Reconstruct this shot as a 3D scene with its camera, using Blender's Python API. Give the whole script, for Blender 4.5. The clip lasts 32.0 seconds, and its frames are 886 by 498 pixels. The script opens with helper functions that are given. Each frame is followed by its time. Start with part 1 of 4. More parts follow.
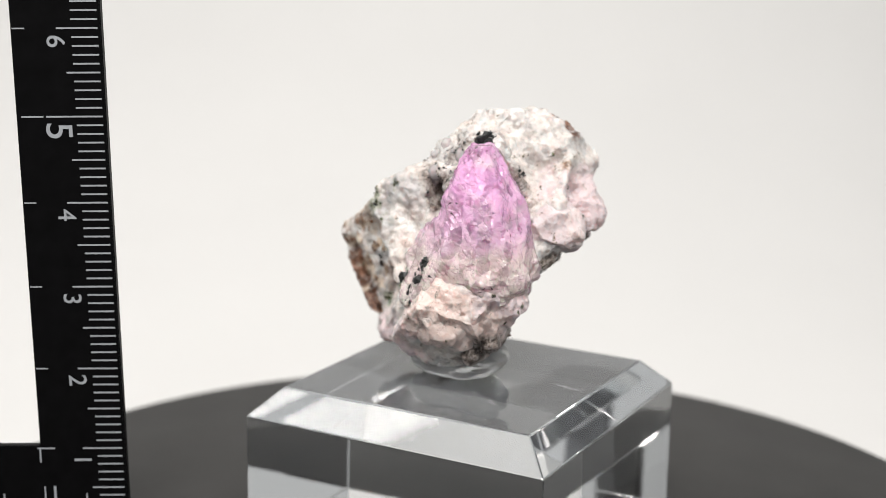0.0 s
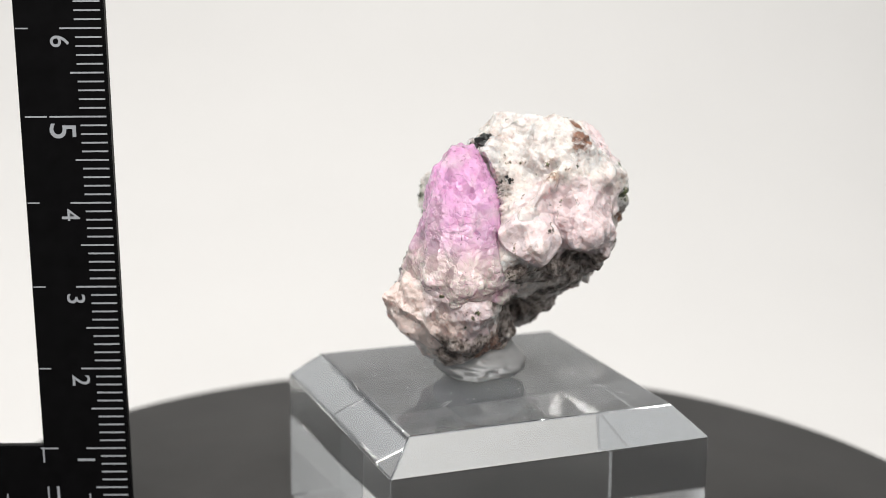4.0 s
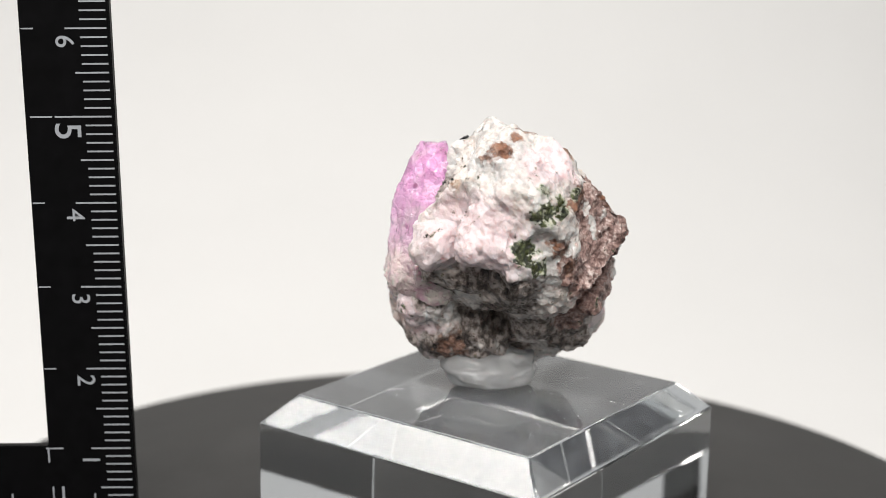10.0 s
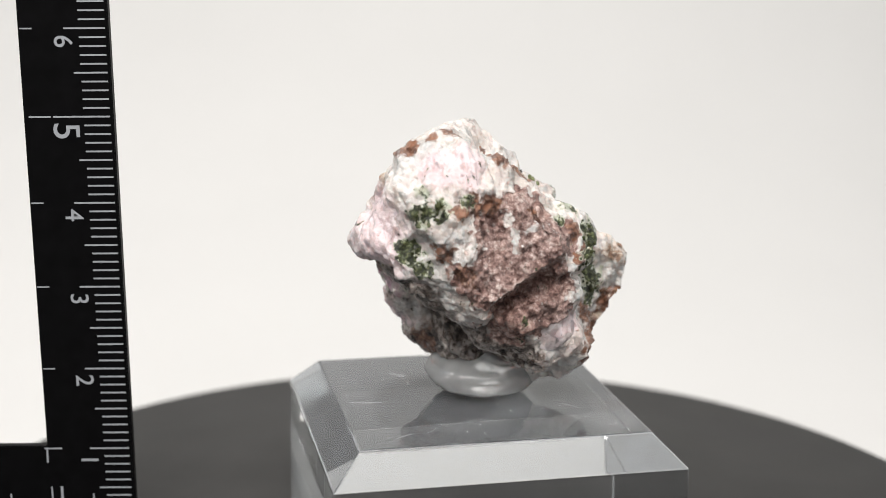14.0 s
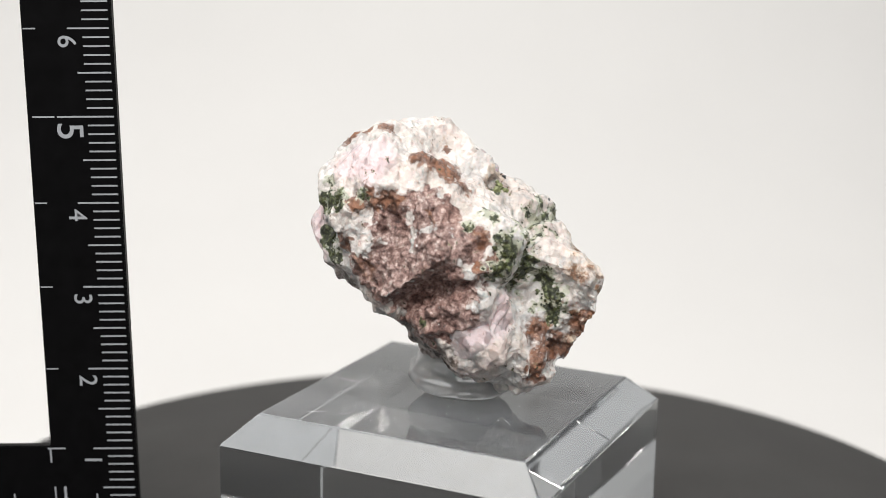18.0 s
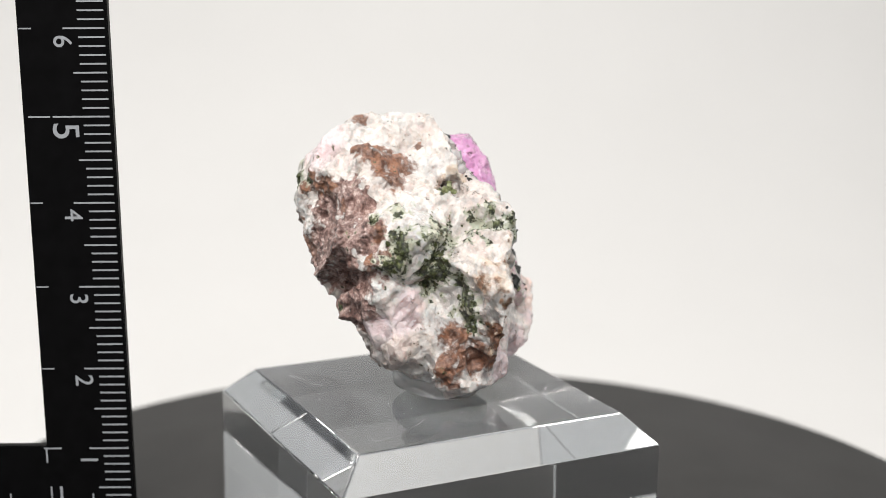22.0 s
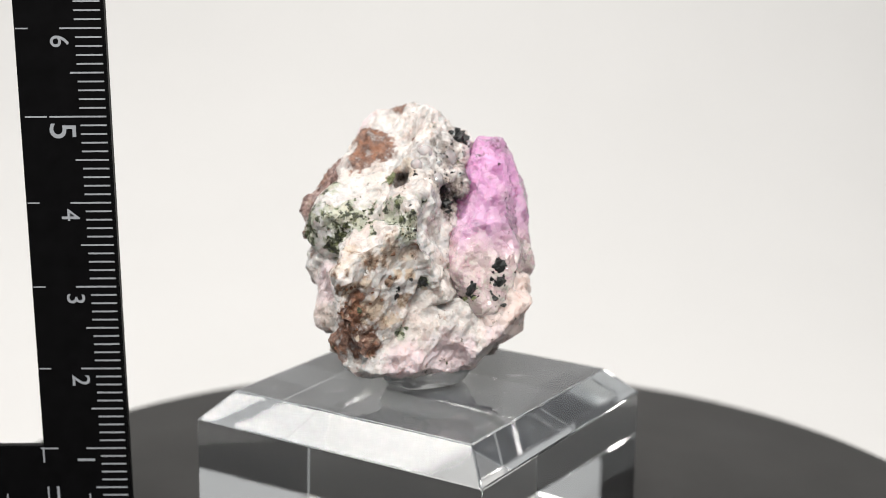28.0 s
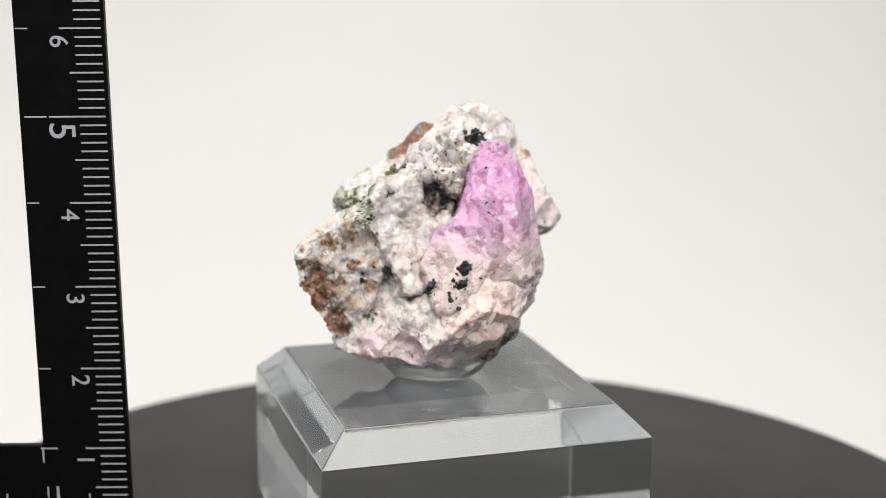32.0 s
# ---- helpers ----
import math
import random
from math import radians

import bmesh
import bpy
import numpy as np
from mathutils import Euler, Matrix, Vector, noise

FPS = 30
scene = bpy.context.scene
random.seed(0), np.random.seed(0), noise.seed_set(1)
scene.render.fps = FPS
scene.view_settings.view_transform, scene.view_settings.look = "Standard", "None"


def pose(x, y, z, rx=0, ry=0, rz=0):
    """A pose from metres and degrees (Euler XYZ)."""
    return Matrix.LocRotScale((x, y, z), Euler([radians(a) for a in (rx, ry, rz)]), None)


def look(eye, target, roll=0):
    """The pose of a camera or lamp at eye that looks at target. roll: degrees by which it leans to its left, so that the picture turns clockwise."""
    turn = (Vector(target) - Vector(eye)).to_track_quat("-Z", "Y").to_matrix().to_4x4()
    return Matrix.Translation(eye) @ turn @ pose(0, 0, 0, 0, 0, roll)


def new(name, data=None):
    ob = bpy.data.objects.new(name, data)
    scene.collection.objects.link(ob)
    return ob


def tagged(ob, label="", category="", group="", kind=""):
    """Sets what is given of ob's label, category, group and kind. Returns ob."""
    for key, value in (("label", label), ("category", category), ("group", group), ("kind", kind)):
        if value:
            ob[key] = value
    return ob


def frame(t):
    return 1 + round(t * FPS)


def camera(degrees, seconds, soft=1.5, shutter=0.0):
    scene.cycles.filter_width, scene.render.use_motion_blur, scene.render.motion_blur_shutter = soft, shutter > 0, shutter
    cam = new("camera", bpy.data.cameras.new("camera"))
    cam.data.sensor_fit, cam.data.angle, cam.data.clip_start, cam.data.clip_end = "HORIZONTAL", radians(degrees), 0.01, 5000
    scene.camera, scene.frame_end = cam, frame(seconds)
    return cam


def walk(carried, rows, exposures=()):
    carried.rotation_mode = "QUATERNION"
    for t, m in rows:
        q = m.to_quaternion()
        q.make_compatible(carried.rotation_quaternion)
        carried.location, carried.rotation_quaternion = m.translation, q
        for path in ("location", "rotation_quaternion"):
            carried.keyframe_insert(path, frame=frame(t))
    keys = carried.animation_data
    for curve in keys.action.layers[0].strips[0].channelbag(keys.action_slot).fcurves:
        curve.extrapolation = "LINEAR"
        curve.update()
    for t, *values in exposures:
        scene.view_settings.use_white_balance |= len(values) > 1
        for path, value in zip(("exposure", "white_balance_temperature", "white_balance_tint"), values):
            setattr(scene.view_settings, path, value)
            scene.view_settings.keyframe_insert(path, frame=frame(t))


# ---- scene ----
CM = 0.01
TOP = 3.773          # the turntable's top lies this far (cm) below the level of the lens axis at the turning axis

# ---- camera ----
cam = camera(33.93, 32.0, 0.9)
EYE = Vector((-0.002157, -0.17155, 0.07688))
AIM = EYE + Vector((0, math.cos(0.2244), -math.sin(0.2244)))
walk(cam, [(0, look(EYE, AIM, 0.783)), (32, look(EYE, AIM, 0.783))])
cam.data.dof.use_dof = True
cam.data.dof.focus_distance = 0.165
cam.data.dof.aperture_fstop = 20.0

# ---- world and lights ----
world = bpy.data.worlds.new("room")
scene.world = world
world.use_nodes = True
world.node_tree.nodes["Background"].inputs[0].default_value = (0.985, 0.985, 0.98, 1)
world.node_tree.nodes["Background"].inputs[1].default_value = 0.485


def area_lamp(name, eye, target, sx, sy, watts, colour=(1, 0.96, 0.915)):
    data = bpy.data.lights.new(name, "AREA")
    data.shape, data.size, data.size_y, data.energy, data.color = "RECTANGLE", sx, sy, watts, colour
    ob = new(name, data)
    ob.matrix_world = look(eye, target)
    return ob


area_lamp("key_light", (0.0, -0.29, 0.35), (0, 0.0, 0.04), 0.22, 0.20, 2.1)
area_lamp("side_light", (-0.30, 0.01, 0.36), (0, 0.0, 0.02), 0.12, 0.13, 0.5)
area_lamp("top_light", (-0.05, 0.14, 0.74), (-0.04, 0.36, 0.12), 0.50, 0.40, 0.885)
scene.view_settings.exposure = 0.0
scene.cycles.max_bounces, scene.cycles.glossy_bounces, scene.cycles.transmission_bounces = 20, 14, 16


# ---- materials ----
def nodes_of(name):
    m = bpy.data.materials.new(name)
    m.use_nodes = True
    t = m.node_tree
    return m, t, t.nodes["Principled BSDF"]


def noise_node(t, scale, detail=4, rough=0.55, distort=0.0):
    n = t.nodes.new("ShaderNodeTexNoise")
    n.inputs["Scale"].default_value, n.inputs["Detail"].default_value = scale, detail
    n.inputs["Roughness"].default_value, n.inputs["Distortion"].default_value = rough, distort
    c = t.nodes.new("ShaderNodeTexCoord")
    t.links.new(c.outputs["Object"], n.inputs["Vector"])
    return n


def ramp(t, source, stops):
    r = t.nodes.new("ShaderNodeValToRGB")
    while len(r.color_ramp.elements) < len(stops):
        r.color_ramp.elements.new(0.5)
    for e, (at, col) in zip(r.color_ramp.elements, stops):
        e.position, e.color = at, (*col, 1) if len(col) == 3 else col
    t.links.new(source, r.inputs[0])
    return r.outputs[0]


def mix(t, fac, a, b, kind="MIX"):
    m = t.nodes.new("ShaderNodeMix")
    m.data_type, m.blend_type = "RGBA", kind
    for sock, v in ((m.inputs[0], fac), (m.inputs[6], a), (m.inputs[7], b)):
        if isinstance(v, bpy.types.NodeSocket):
            t.links.new(v, sock)
        else:
            sock.default_value = v if isinstance(v, (int, float)) else (*v, 1)
    return m.outputs[2]


def sums(t, op, a, b):
    m = t.nodes.new("ShaderNodeMath")
    m.operation = op
    for sock, v in zip(m.inputs, (a, b)):
        if isinstance(v, bpy.types.NodeSocket):
            t.links.new(v, sock)
        else:
            sock.default_value = v
    return m.outputs[0]


def bump(t, p, heights, strength=0.4, distance=0.0003):
    b = t.nodes.new("ShaderNodeBump")
    b.inputs["Strength"].default_value, b.inputs["Distance"].default_value = strength, distance
    t.links.new(heights, b.inputs["Height"])
    t.links.new(b.outputs[0], p.inputs["Normal"])
    return b.outputs[0]


def grain_normal(t, scale, tilt, base, stretch=(1, 1, 1)):
    """A normal that leans at random from grain to grain, on warped cells: broken crystal faces."""
    c, warp = t.nodes.new("ShaderNodeTexCoord"), t.nodes.new("ShaderNodeVectorMath")
    warp.operation = "MULTIPLY_ADD"
    t.links.new(noise_node(t, scale * 0.8, 3).outputs["Color"], warp.inputs[0])
    warp.inputs[1].default_value = (1.1 / scale,) * 3
    t.links.new(c.outputs["Object"], warp.inputs[2])
    size = t.nodes.new("ShaderNodeVectorMath")
    size.operation = "MULTIPLY"
    t.links.new(warp.outputs[0], size.inputs[0])
    size.inputs[1].default_value = stretch
    cell = t.nodes.new("ShaderNodeTexVoronoi")
    cell.inputs["Scale"].default_value = scale
    t.links.new(size.outputs[0], cell.inputs["Vector"])
    lean = t.nodes.new("ShaderNodeVectorMath")
    lean.operation = "MULTIPLY_ADD"
    t.links.new(cell.outputs["Color"], lean.inputs[0])
    lean.inputs[1].default_value, lean.inputs[2].default_value = (tilt,) * 3, (-tilt / 2,) * 3
    add, unit = t.nodes.new("ShaderNodeVectorMath"), t.nodes.new("ShaderNodeVectorMath")
    add.operation, unit.operation = "ADD", "NORMALIZE"
    t.links.new(lean.outputs[0], add.inputs[0])
    t.links.new(base, add.inputs[1])
    t.links.new(add.outputs[0], unit.inputs[0])
    return unit.outputs[0]


def plain(name, colour, rough=0.5, spread=0.1, scale=200, metal=0.0, bumps=0.0):
    m, t, p = nodes_of(name)
    n = noise_node(t, scale)
    lo, hi = [tuple(min(1, c * k) for c in colour) for k in (1 - spread, 1 + spread)]
    t.links.new(ramp(t, n.outputs[0], [(0.3, lo), (0.7, hi)]), p.inputs["Base Color"])
    p.inputs["Roughness"].default_value, p.inputs["Metallic"].default_value = rough, metal
    if bumps:
        bump(t, p, n.outputs[0], bumps)
    return m


def glass(name, colour, ior, rough):
    m, t, p = nodes_of(name)
    p.inputs["Base Color"].default_value = (*colour, 1)
    p.inputs["Transmission Weight"].default_value, p.inputs["IOR"].default_value = 1.0, ior
    if rough > 0.01:
        n = noise_node(t, 350, 3)
        t.links.new(ramp(t, n.outputs[0], [(0.45, (rough,) * 3), (0.8, (rough + 0.05,) * 3)]), p.inputs["Roughness"])
    else:
        p.inputs["Roughness"].default_value = 0.0
    return m


def acrylic(name, rough, painted_light):
    """Clear plastic; some faces get a pale tone in place of light from inside."""
    m, t, p = nodes_of(name)
    g = t.nodes.new("ShaderNodeBsdfGlass")
    g.inputs["Color"].default_value, g.inputs["IOR"].default_value = (0.985, 0.99, 0.99, 1), 1.491
    g.inputs["Roughness"].default_value = rough
    total = g.outputs[0]
    if painted_light:
        p.inputs["Base Color"].default_value, p.inputs["Roughness"].default_value = (0.74, 0.79, 0.88, 1), 0.6
        mottle = noise_node(t, 300, 6, 0.7, 2.0)
        w = t.nodes.new("ShaderNodeMixShader")
        t.links.new(ramp(t, mottle.outputs[0], [(0.35, (painted_light * 0.5,) * 3), (0.75, (painted_light * 2.0,) * 3)]), w.inputs[0])
        t.links.new(total, w.inputs[1])
        t.links.new(p.outputs[0], w.inputs[2])
        total = w.outputs[0]
    t.links.new(total, t.nodes["Material Output"].inputs["Surface"])
    return m


def grains(t, scale, dark, light):
    """A tone of its own for each crystal grain, on warped cells."""
    c, warp = t.nodes.new("ShaderNodeTexCoord"), t.nodes.new("ShaderNodeVectorMath")
    warp.operation = "MULTIPLY_ADD"
    t.links.new(noise_node(t, scale * 0.7, 3).outputs["Color"], warp.inputs[0])
    warp.inputs[1].default_value = (1.2 / scale,) * 3
    t.links.new(c.outputs["Object"], warp.inputs[2])
    cell, s = t.nodes.new("ShaderNodeTexVoronoi"), t.nodes.new("ShaderNodeSeparateColor")
    cell.inputs["Scale"].default_value = scale
    t.links.new(warp.outputs[0], cell.inputs["Vector"])
    t.links.new(cell.outputs["Color"], s.inputs[0])
    return ramp(t, s.outputs[0], [(0.0, dark), (1.0, light)])


def rock_material():
    """Pale calcite that carries its other minerals, and some painted shade, by the masks of the mesh."""
    m, t, p = nodes_of("specimen_rock")
    big, mid, fine, grit = noise_node(t, 160, 5), noise_node(t, 520, 6, 0.65), noise_node(t, 1700, 4, 0.7), noise_node(t, 3600, 3, 0.6)
    speck, cloud, vein = noise_node(t, 1050, 5, 0.75), noise_node(t, 330, 4, 0.6, 0.8), noise_node(t, 140, 5, 0.6, 1.5)
    a, b = t.nodes.new("ShaderNodeAttribute"), t.nodes.new("ShaderNodeAttribute")
    a.attribute_name, b.attribute_name = "minerals", "stains_shade"
    sa, sb = t.nodes.new("ShaderNodeSeparateColor"), t.nodes.new("ShaderNodeSeparateColor")
    t.links.new(a.outputs["Color"], sa.inputs[0])
    t.links.new(b.outputs["Color"], sb.inputs[0])
    col = ramp(t, big.outputs[0], [(0.28, (0.82, 0.72, 0.68)), (0.42, (0.89, 0.83, 0.79)), (0.55, (0.90, 0.87, 0.845)), (0.72, (0.87, 0.86, 0.86))])
    # glassy grey and rosy clouds, thin iron-stained seams, and a few dark specks
    col = mix(t, ramp(t, cloud.outputs[0], [(0.51, (0, 0, 0)), (0.66, (0.7,) * 3)]), col, (0.62, 0.615, 0.62))
    col = mix(t, ramp(t, cloud.outputs[0], [(0.28, (0.6,) * 3), (0.42, (0, 0, 0))]), col, (0.80, 0.655, 0.66))
    seam = sums(t, "MULTIPLY", ramp(t, vein.outputs[0], [(0.49, (0, 0, 0)), (0.5, (0.6,) * 3), (0.51, (0, 0, 0))]), ramp(t, mid.outputs[0], [(0.48, (0, 0, 0)), (0.62, (1, 1, 1))]))
    col = mix(t, 0.9, col, grains(t, 700, (0.87, 0.86, 0.86), (1, 1, 1)), "MULTIPLY")
    col = mix(t, 0.8, col, grains(t, 1700, (0.74, 0.72, 0.71), (1.0, 1.0, 1.0)), "MULTIPLY")
    col = mix(t, seam, col, (0.54, 0.40, 0.30))
    col = mix(t, ramp(t, speck.outputs[0], [(0.64, (0, 0, 0)), (0.72, (0.6,) * 3)]), col, (0.34, 0.28, 0.25))
    col = mix(t, ramp(t, grit.outputs[0], [(0.3, (0.22,) * 3), (0.48, (0, 0, 0))]), col, (0.66, 0.60, 0.57))

    def layer(col, weight, coarse, grain, colours, lo=0.38, hi=0.56):
        w = sums(t, "ADD", weight, sums(t, "MULTIPLY", sums(t, "SUBTRACT", mid.outputs[0], 0.5), coarse))
        w = sums(t, "ADD", w, sums(t, "MULTIPLY", sums(t, "SUBTRACT", speck.outputs[0], 0.5), grain))
        return mix(t, ramp(t, w, [(lo, (0, 0, 0)), (hi, (1, 1, 1))]), col, colours)

    col = layer(col, sb.outputs[0], 0.6, 0.3, (0.81, 0.67, 0.69), 0.1, 0.75)
    col = layer(col, sb.outputs[1], 0.6, 0.3, (0.84, 0.68, 0.635), 0.1, 0.75)
    col = mix(t, ramp(t, noise_node(t, 240, 5, 0.7, 1.0).outputs[0], [(0.56, (0, 0, 0)), (0.70, (0.35,) * 3)]), col, (0.70, 0.57, 0.46))
    col = layer(col, sb.outputs[2], 0.9, 0.9, (0.64, 0.51, 0.39), 0.42, 1.0)
    seams = ramp(t, fine.outputs[0], [(0.38, (0.045, 0.025, 0.018)), (0.55, (0.24, 0.115, 0.06)), (0.68, (0.45, 0.30, 0.20))])
    thread = ramp(t, mix(t, 0.45, noise_node(t, 260, 4, 0.6, 0.3).outputs[0], speck.outputs[0]), [(0.48, (0, 0, 0)), (0.57, (1, 1, 1))])
    col = mix(t, sums(t, "MULTIPLY", thread, ramp(t, sb.outputs[2], [(0.25, (0, 0, 0)), (0.75, (0.95,) * 3)])), col, seams)
    # dark grey stone; the same tone paints the shade of undersides and hollows
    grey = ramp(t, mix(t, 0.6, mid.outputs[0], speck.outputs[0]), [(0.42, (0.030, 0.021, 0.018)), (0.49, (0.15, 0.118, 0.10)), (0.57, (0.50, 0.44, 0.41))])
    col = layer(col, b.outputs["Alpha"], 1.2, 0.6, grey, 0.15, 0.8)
    brown = ramp(t, speck.outputs[0], [(0.34, (0.045, 0.024, 0.022)), (0.45, (0.22, 0.135, 0.12)), (0.54, (0.39, 0.27, 0.245)), (0.64, (0.74, 0.64, 0.60))])
    tint = ramp(t, big.outputs[0], [(0.4, (0.8, 0.62, 0.55)), (0.6, (1, 1, 1))])
    col = layer(col, sa.outputs[0], 1.7, 1.1, mix(t, 0.6, brown, tint, "MULTIPLY"), 0.38, 0.54)
    rust = ramp(t, speck.outputs[0], [(0.3, (0.03, 0.014, 0.01)), (0.45, (0.13, 0.062, 0.042)), (0.58, (0.28, 0.155, 0.11)), (0.7, (0.58, 0.44, 0.36))])
    rust = mix(t, ramp(t, mid.outputs[0], [(0.5, (0, 0, 0)), (0.62, (0.6,) * 3)]), rust, (0.38, 0.165, 0.085))
    col = layer(col, sa.outputs[1], 1.9, 1.9, rust, 0.30, 0.85)
    col = layer(col, sa.outputs[2], 0.8, 0.6, (0.54, 0.55, 0.44), 0.18, 0.5)
    green = ramp(t, fine.outputs[0], [(0.38, (0.008, 0.011, 0.007)), (0.52, (0.048, 0.058, 0.022)), (0.64, (0.21, 0.24, 0.11))])
    col = layer(col, sa.outputs[2], 2.4, 3.2, green, 0.55, 0.75)
    black = ramp(t, fine.outputs[0], [(0.4, (0.008, 0.010, 0.010)), (0.7, (0.07, 0.07, 0.065))])
    col = layer(col, a.outputs["Alpha"], 1.4, 1.2, black, 0.48, 0.6)
    t.links.new(col, p.inputs["Base Color"])
    t.links.new(ramp(t, mid.outputs[0], [(0.35, (0.22,) * 3), (0.65, (0.55,) * 3)]), p.inputs["Roughness"])
    # the crusts let no light in
    crusty = sums(t, "MAXIMUM", sums(t, "MAXIMUM", sa.outputs[0], sa.outputs[1]), a.outputs["Alpha"])
    t.links.new(ramp(t, crusty, [(0.25, (0.5,) * 3), (0.6, (0, 0, 0))]), p.inputs["Subsurface Weight"])
    p.inputs["Subsurface Radius"].default_value = (0.0013, 0.0010, 0.0009)
    p.inputs["Subsurface Scale"].default_value = 1.0
    p.inputs["Coat Weight"].default_value, p.inputs["Coat Roughness"].default_value = 0.6, 0.07
    relief = bump(t, p, sums(t, "ADD", sums(t, "MULTIPLY", mid.outputs[0], 0.7), sums(t, "ADD", sums(t, "MULTIPLY", speck.outputs[0], 1.2), sums(t, "MULTIPLY", fine.outputs[0], 0.6))), 0.5, 0.0006)
    t.links.new(grain_normal(t, 1000, 0.8, relief), p.inputs["Normal"])
    t.links.new(grain_normal(t, 1700, 1.2, relief), p.inputs["Coat Normal"])
    return m


def crystal_material(name, stops):
    m, t, p = nodes_of(name)
    big, mid, fine = noise_node(t, 230, 4, 0.6, 0.6), noise_node(t, 800, 5, 0.65), noise_node(t, 1900, 3, 0.7)
    c = t.nodes.new("ShaderNodeTexCoord")
    s = t.nodes.new("ShaderNodeSeparateXYZ")
    t.links.new(c.outputs["Object"], s.inputs[0])
    z = sums(t, "ADD", sums(t, "MULTIPLY", s.outputs[2], 1 / CM), sums(t, "MULTIPLY", sums(t, "SUBTRACT", big.outputs[0], 0.5), 0.9))
    height = sums(t, "DIVIDE", sums(t, "SUBTRACT", z, TOP - 0.5), 2.0)
    # pale and grainy at its foot, pink in the middle, clearer and darker at the tip
    zone = ramp(t, height, stops)
    col = mix(t, ramp(t, big.outputs[0], [(0.5, (0, 0, 0)), (0.68, (0.6,) * 3)]), zone, (0.96, 0.72, 0.82))
    col = mix(t, ramp(t, big.outputs[0], [(0.3, (0.5,) * 3), (0.42, (0, 0, 0))]), col, (0.94, 0.40, 0.68))
    foot = ramp(t, height, [(0.2, (1, 1, 1)), (0.38, (0, 0, 0))])
    grit = mix(t, ramp(t, fine.outputs[0], [(0.6, (0, 0, 0)), (0.7, (0.7,) * 3)]), col, (0.45, 0.33, 0.33))
    col = mix(t, foot, col, grit)
    col = mix(t, ramp(t, noise_node(t, 620, 3, 0.5, 1.2).outputs[0], [(0.27, (1, 1, 1)), (0.32, (0, 0, 0))]), col, (0.10, 0.06, 0.07))
    tip = sums(t, "MULTIPLY", ramp(t, height, [(0.66, (0, 0, 0)), (0.8, (0.6,) * 3)]), ramp(t, noise_node(t, 1000, 4, 0.6, 1.5).outputs[0], [(0.37, (1, 1, 1)), (0.43, (0, 0, 0))]))
    col = mix(t, tip, col, (0.22, 0.09, 0.13))
    t.links.new(col, p.inputs["Base Color"])
    t.links.new(ramp(t, mid.outputs[0], [(0.4, (0.04,) * 3), (0.65, (0.2,) * 3)]), p.inputs["Roughness"])
    p.inputs["IOR"].default_value = 1.6
    p.inputs["Transmission Weight"].default_value = 0.3
    p.inputs["Subsurface Weight"].default_value = 0.55
    p.inputs["Subsurface Radius"].default_value = (0.0014, 0.0009, 0.0012)
    p.inputs["Subsurface Scale"].default_value = 1.0
    # warped cleavage cracks inside the crystal
    warp = t.nodes.new("ShaderNodeVectorMath")
    warp.operation = "MULTIPLY_ADD"
    t.links.new(noise_node(t, 420, 3).outputs["Color"], warp.inputs[0])
    warp.inputs[1].default_value = (0.0022, 0.0022, 0.0014)
    t.links.new(c.outputs["Object"], warp.inputs[2])
    cells = t.nodes.new("ShaderNodeTexVoronoi")
    cells.feature = "DISTANCE_TO_EDGE"
    cells.inputs["Scale"].default_value = 560
    t.links.new(warp.outputs[0], cells.inputs["Vector"])
    crack = ramp(t, cells.outputs["Distance"], [(0.0, (0, 0, 0)), (0.07, (1, 1, 1))])
    relief = bump(t, p, sums(t, "ADD", mid.outputs[0], sums(t, "MULTIPLY", crack, 0.35)), 0.5, 0.0003)
    t.links.new(grain_normal(t, 760, 1.0, relief, (1, 1, 0.6)), p.inputs["Normal"])
    t.links.new(grain_normal(t, 900, 1.0, relief), p.inputs["Coat Normal"])
    p.inputs["Coat Weight"].default_value, p.inputs["Coat Roughness"].default_value = 0.7, 0.05
    return m


ROCK = rock_material()
CRYSTAL = crystal_material("pink_calcite_crystal", [(0.0, (0.88, 0.74, 0.71)), (0.27, (0.90, 0.73, 0.73)), (0.42, (0.98, 0.58, 0.83)), (0.70, (0.99, 0.49, 0.84)), (1.0, (0.86, 0.46, 0.76))])
ACRYLIC = acrylic("clear_acrylic", 0.0, 0.0)
# bevels and top are lightened by a bluish-white colour, as if lit through the block
MILLED_LIT = acrylic("milled_acrylic_painted_light", 0.008, 0.06)
TOP_LIT = acrylic("acrylic_top_painted_light", 0.0, 0.065)
PUTTY = glass("milky_putty", (0.84, 0.855, 0.87), 1.42, 0.18)
PUTTY.node_tree.nodes["Principled BSDF"].inputs["Transmission Weight"].default_value = 0.68
PUTTY.node_tree.nodes["Principled BSDF"].inputs["Subsurface Weight"].default_value = 0.5
PUTTY.node_tree.nodes["Principled BSDF"].inputs["Subsurface Radius"].default_value = (0.002, 0.002, 0.002)
PUTTY.node_tree.nodes["Principled BSDF"].inputs["Subsurface Scale"].default_value = 1.0
DISC = plain("matte_black_disc", (0.040, 0.0393, 0.0388), 0.5, 0.12, 90, 0.0, 0.05)
DISC.node_tree.nodes["Principled BSDF"].inputs["Specular IOR Level"].default_value = 0.12
PAPER = plain("white_backdrop", (0.84, 0.835, 0.825), 0.85, 0.015, 12, 0.0, 0.05)
RULER_BLACK = plain("black_enamel", (0.003, 0.003, 0.0034), 0.45, 0.3, 500)
